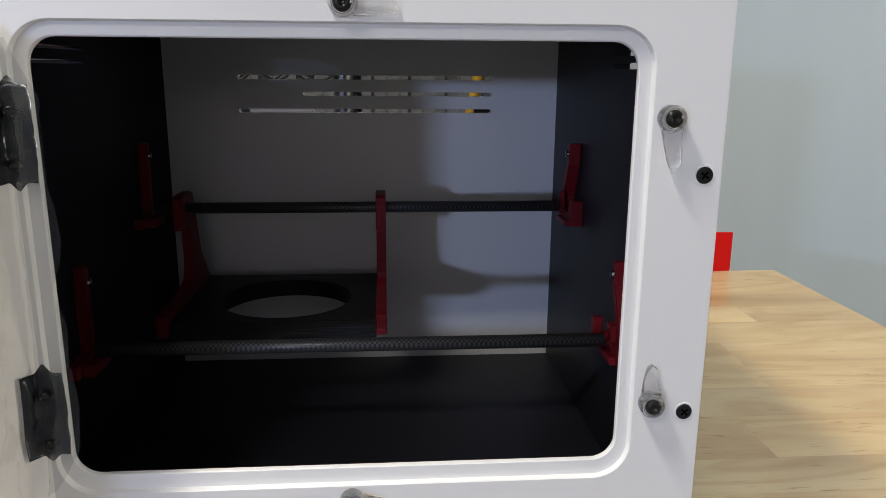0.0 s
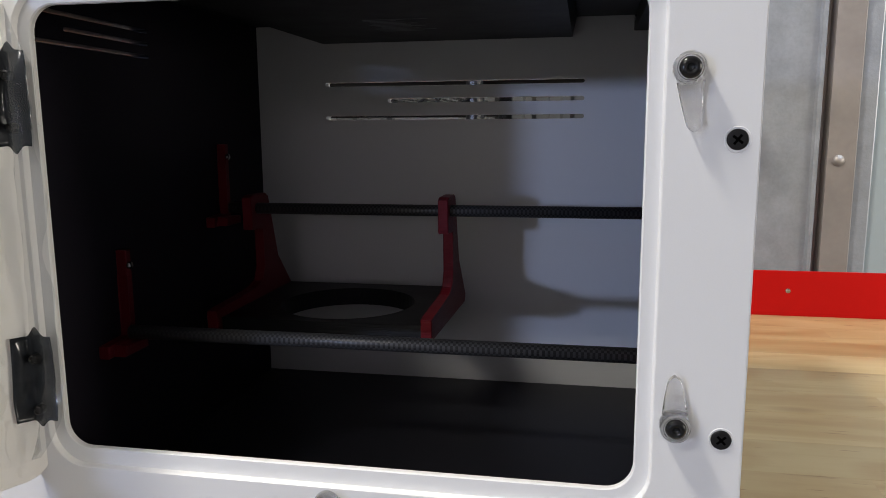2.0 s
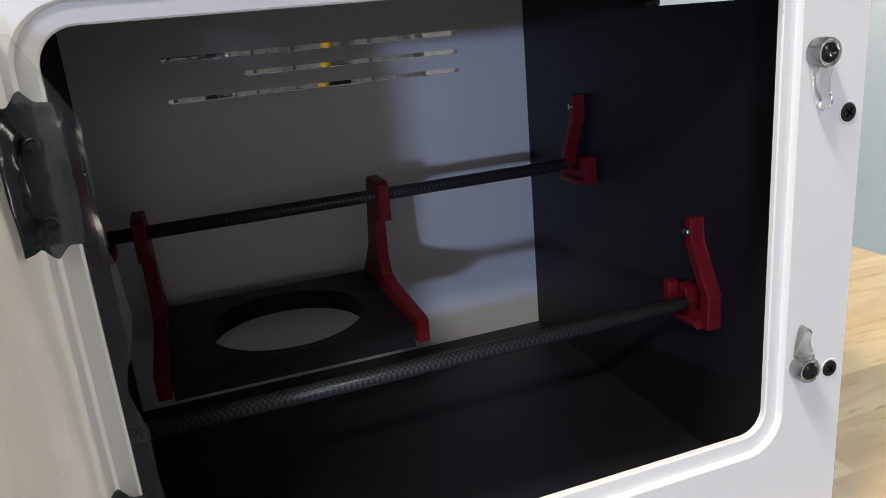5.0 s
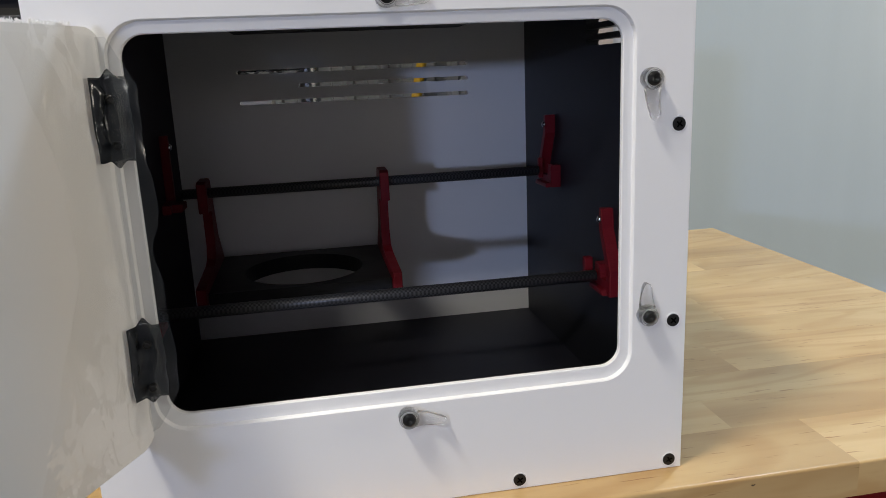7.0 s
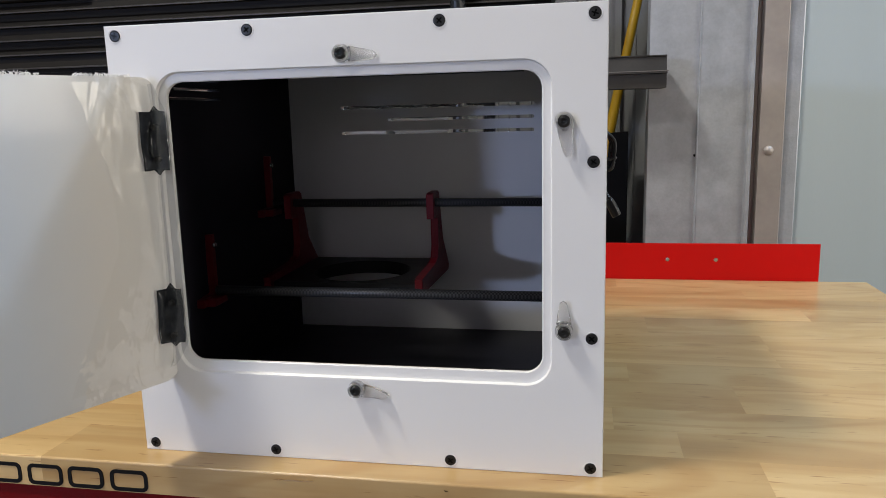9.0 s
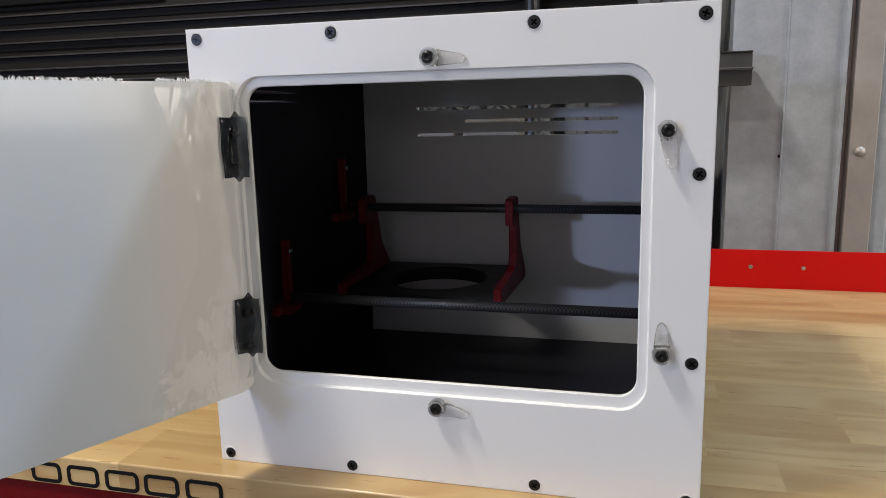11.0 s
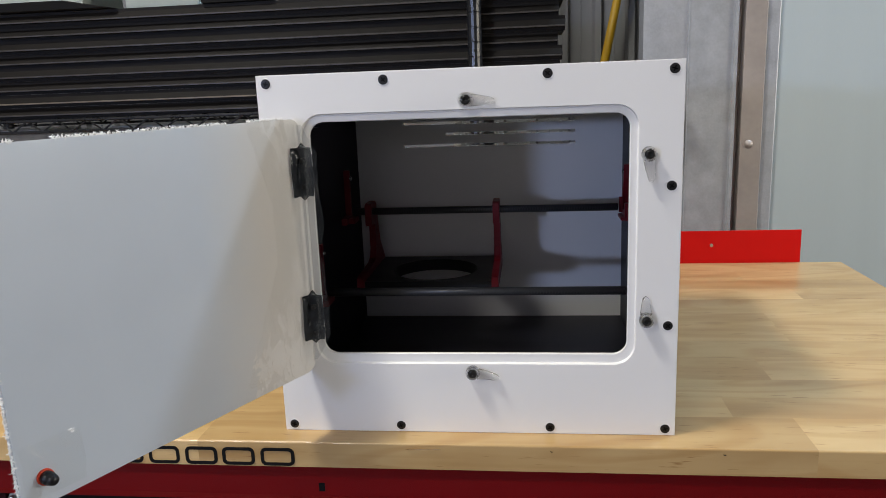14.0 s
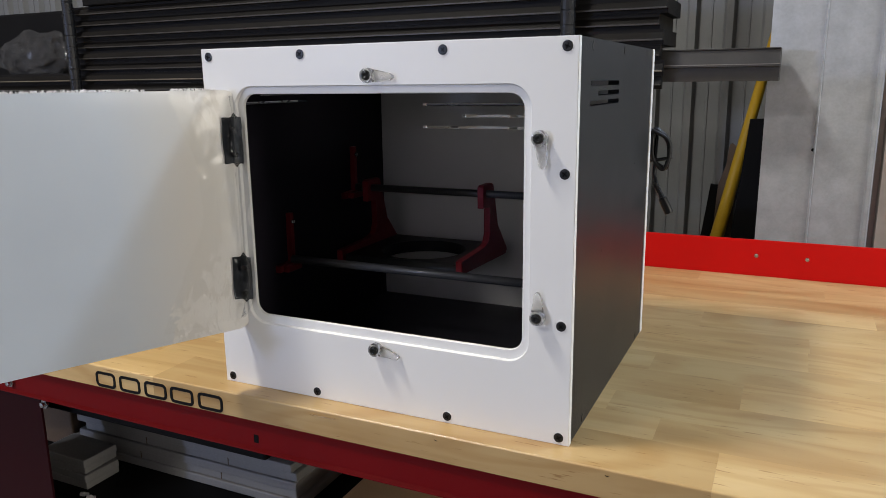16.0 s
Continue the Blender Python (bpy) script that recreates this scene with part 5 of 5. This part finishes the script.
for sx, sy, top in stack_at:
    z = 0.0440
    while z < top - 0.004:
        h = rnd.choice((0.003, 0.004, 0.005, 0.007, 0.009))
        w, dp = rnd.uniform(0.088, 0.104), rnd.uniform(0.12, 0.14)
        m = rnd.choice((PAPER, PAPER, PAPER_DARK, PAPER_DARK, PAPER_DARK, PAPER, PAPER_PINK))
        bm = boxed(-w / 2, w / 2, -dp / 2, dp / 2, 0, h - 0.0006, 0.0008, 1)
        ob = part("print_pack", bm, m)
        ob.matrix_world = pose(sx + rnd.uniform(-0.006, 0.006), sy + rnd.uniform(-0.004, 0.004), z, 0, 0, rnd.uniform(-5, 5))
        tagged(ob, {"print_paper": "pack of pale printed sheets in an uneven stack", "pink_paper": "pink-covered printed pack in an uneven stack",
                    "dark_cover": "dark-covered printed pack in an uneven stack"}[m.name], "printed pack", "stacked prints")
        z += h

# ---------------------------------------------------------------- under the bench
OFF_WHITE = surface("off_white_sheet", (0.27, 0.26, 0.25), 0.5, vary=0.15, scale=6)
for i, (dx, w) in enumerate(((0.004, 0.405), (-0.006, 0.412), (0.002, 0.400), (0.008, 0.388), (-0.002, 0.396))):
    bm = boxed(-w / 2, w / 2, 0, 0.30, 0, 0.0122, 0.0015)
    ob = part("white_panel", bm, OFF_WHITE)
    ob.location = (-0.426 + dx, 0.160 + 0.003 * (i % 2), -0.2502 + 0.0124 * i)
    tagged(ob, "off-white plastic panel in a stack under the bench", "panel", "stacked white panels")
    if i % 2:
        for x in (-0.070, 0.080):
            part("seam", boxed(x, x + 0.0012, -0.0005, 0.001, 0.001, 0.0112), BROWN, ob)
for i in range(4):
    w = (0.092, 0.086, 0.094, 0.088)[i]
    ob = part("white_panel", boxed(-w / 2, w / 2, 0, 0.055, 0, 0.0108, 0.0015), OFF_WHITE)
    ob.matrix_world = pose(-0.565 + (0, 0.004, -0.003, 0.002)[i], 0.082, -0.2502 + i * 0.0110, 0, 0, (0, -3, 2, -1)[i])
    tagged(ob, "small off-white plastic panel in a short stack under the bench", "panel", "stacked white panels")
ob = part("shallow_tray", boxed(-0.80, -0.170, 0.040, 0.42, -0.110, -0.0765, 0.003), DARK)
tagged(ob, "shallow black tray slung under the bench top", "tray")
ob = thing("storage_crate", pose(-0.44, 0.30, -0.60), "black storage crate on the bench's lower shelf", "crate")
part("body", boxed(-0.28, 0.28, -0.235, 0.20, 0, 0.325, 0.008), DARK, ob)
part("lid", boxed(-0.285, 0.285, -0.242, 0.205, 0.326, 0.3494, 0.006), DARK, ob)
bm = boxed(-0.14, 0.10, 0.10, 0.45, -0.60, -0.20, 0.004)
tagged(part("brown_carton", bm, CARD), "closed brown carton on the bench's lower shelf", "carton")
# darker brown instead of kraft: the dimness under the bench is painted in
bm = boxed(-0.715, -0.640, 0.16, 0.45, -0.2503, -0.115, 0.003)
tagged(part("brown_carton", bm, BROWN), "narrow brown carton standing on the crate, under-bench shade put into its colour", "carton")
for x, y in ((-0.515, 0.068), (-0.500, 0.066)):
    bm = lathe(bmesh.new(), [(0.0, 0.0), (0.0030, 0.0), (0.0030, 0.006), (0.0022, 0.0065), (0.0022, 0.011), (0, 0.0112)], 10, pose(0, 0, 0.0030, 0, 90, 20))
    ob = part("connector", bm, PAPER)
    ob.location = (x, y, -0.2504)
    tagged(ob, "small pale plastic connector lying on the crate lid", "connector", "loose connectors")

# pale splinters lifted from the front edge of the bench top
rnd = random.Random(21)
for x, w in ((-0.060, 0.030), (0.068, 0.003), (0.215, 0.003), (-0.395, 0.004)):
    bm = bmesh.new()
    k = 6
    lo = [bm.verts.new((x + w * i / k, Y0 - 0.0004, -0.0050 - 0.0008 * math.sin(math.pi * i / k) - rnd.uniform(0, 0.0004))) for i in range(k + 1)]
    hi = [bm.verts.new((x + w * i / k, Y0 - 0.0009 - rnd.uniform(0, 0.0004), -0.0046 + rnd.uniform(-0.0003, 0.0003))) for i in range(k + 1)]
    for i in range(k):
        bm.faces.new((lo[i], lo[i + 1], hi[i + 1], hi[i]))
    bmesh.ops.solidify(bm, geom=list(bm.faces), thickness=0.0004)
    part("splinter", bm, PALE_WOOD if w > 0.02 else BROWN, bench)

# ---------------------------------------------------------------- staves of the bench top
rnd = random.Random(3)
top_z, thick = 0.0, 0.0260
ROWS = (0.063, 0.046, 0.046, 0.067, 0.055, 0.060, 0.050, 0.065, 0.055, 0.050, 0.060, 0.054)
JOINT = {0: 0.293, 3: 0.302, 2: 0.19, 5: 0.36, 7: 0.24}
y = Y0
for row, wd in enumerate(ROWS):
    cuts, x = [X0], JOINT.get(row, rnd.uniform(0.05, 0.45))
    back = []
    while x > X0 + 0.12:
        back.append(x)
        x -= rnd.choice((0.22, 0.30, 0.38, 0.46, 0.55))
    cuts += back[::-1] + [X1]
    for xa, xb in zip(cuts, cuts[1:]):
        w = round(xb - xa, 4)
        bm = bmesh.new()
        if row == 0:
            r = 0.0018
            prof = [(0.0, -thick + 0.001), (0.0, -r)] + [(r - r * math.cos(a), -r + r * math.sin(a)) for a in (0.4, 0.8, 1.2, math.pi / 2)] + [(wd, 0.0), (wd, -thick + 0.001)]
            extrude(bm, prof, "x", 0.00002, w - 0.00002)
        else:
            b = 0.00012
            extrude(bm, [(0.00002, -thick + 0.001), (0.00002, -b), (b, 0.0), (wd - b, 0.0), (wd - 0.00002, -b), (wd - 0.00002, -thick + 0.001)], "x", 0.00002, w - 0.00002)
        ob = part("stave", bm, STAVE, bench)
        ob.location = (xa, y, top_z)
    y += wd
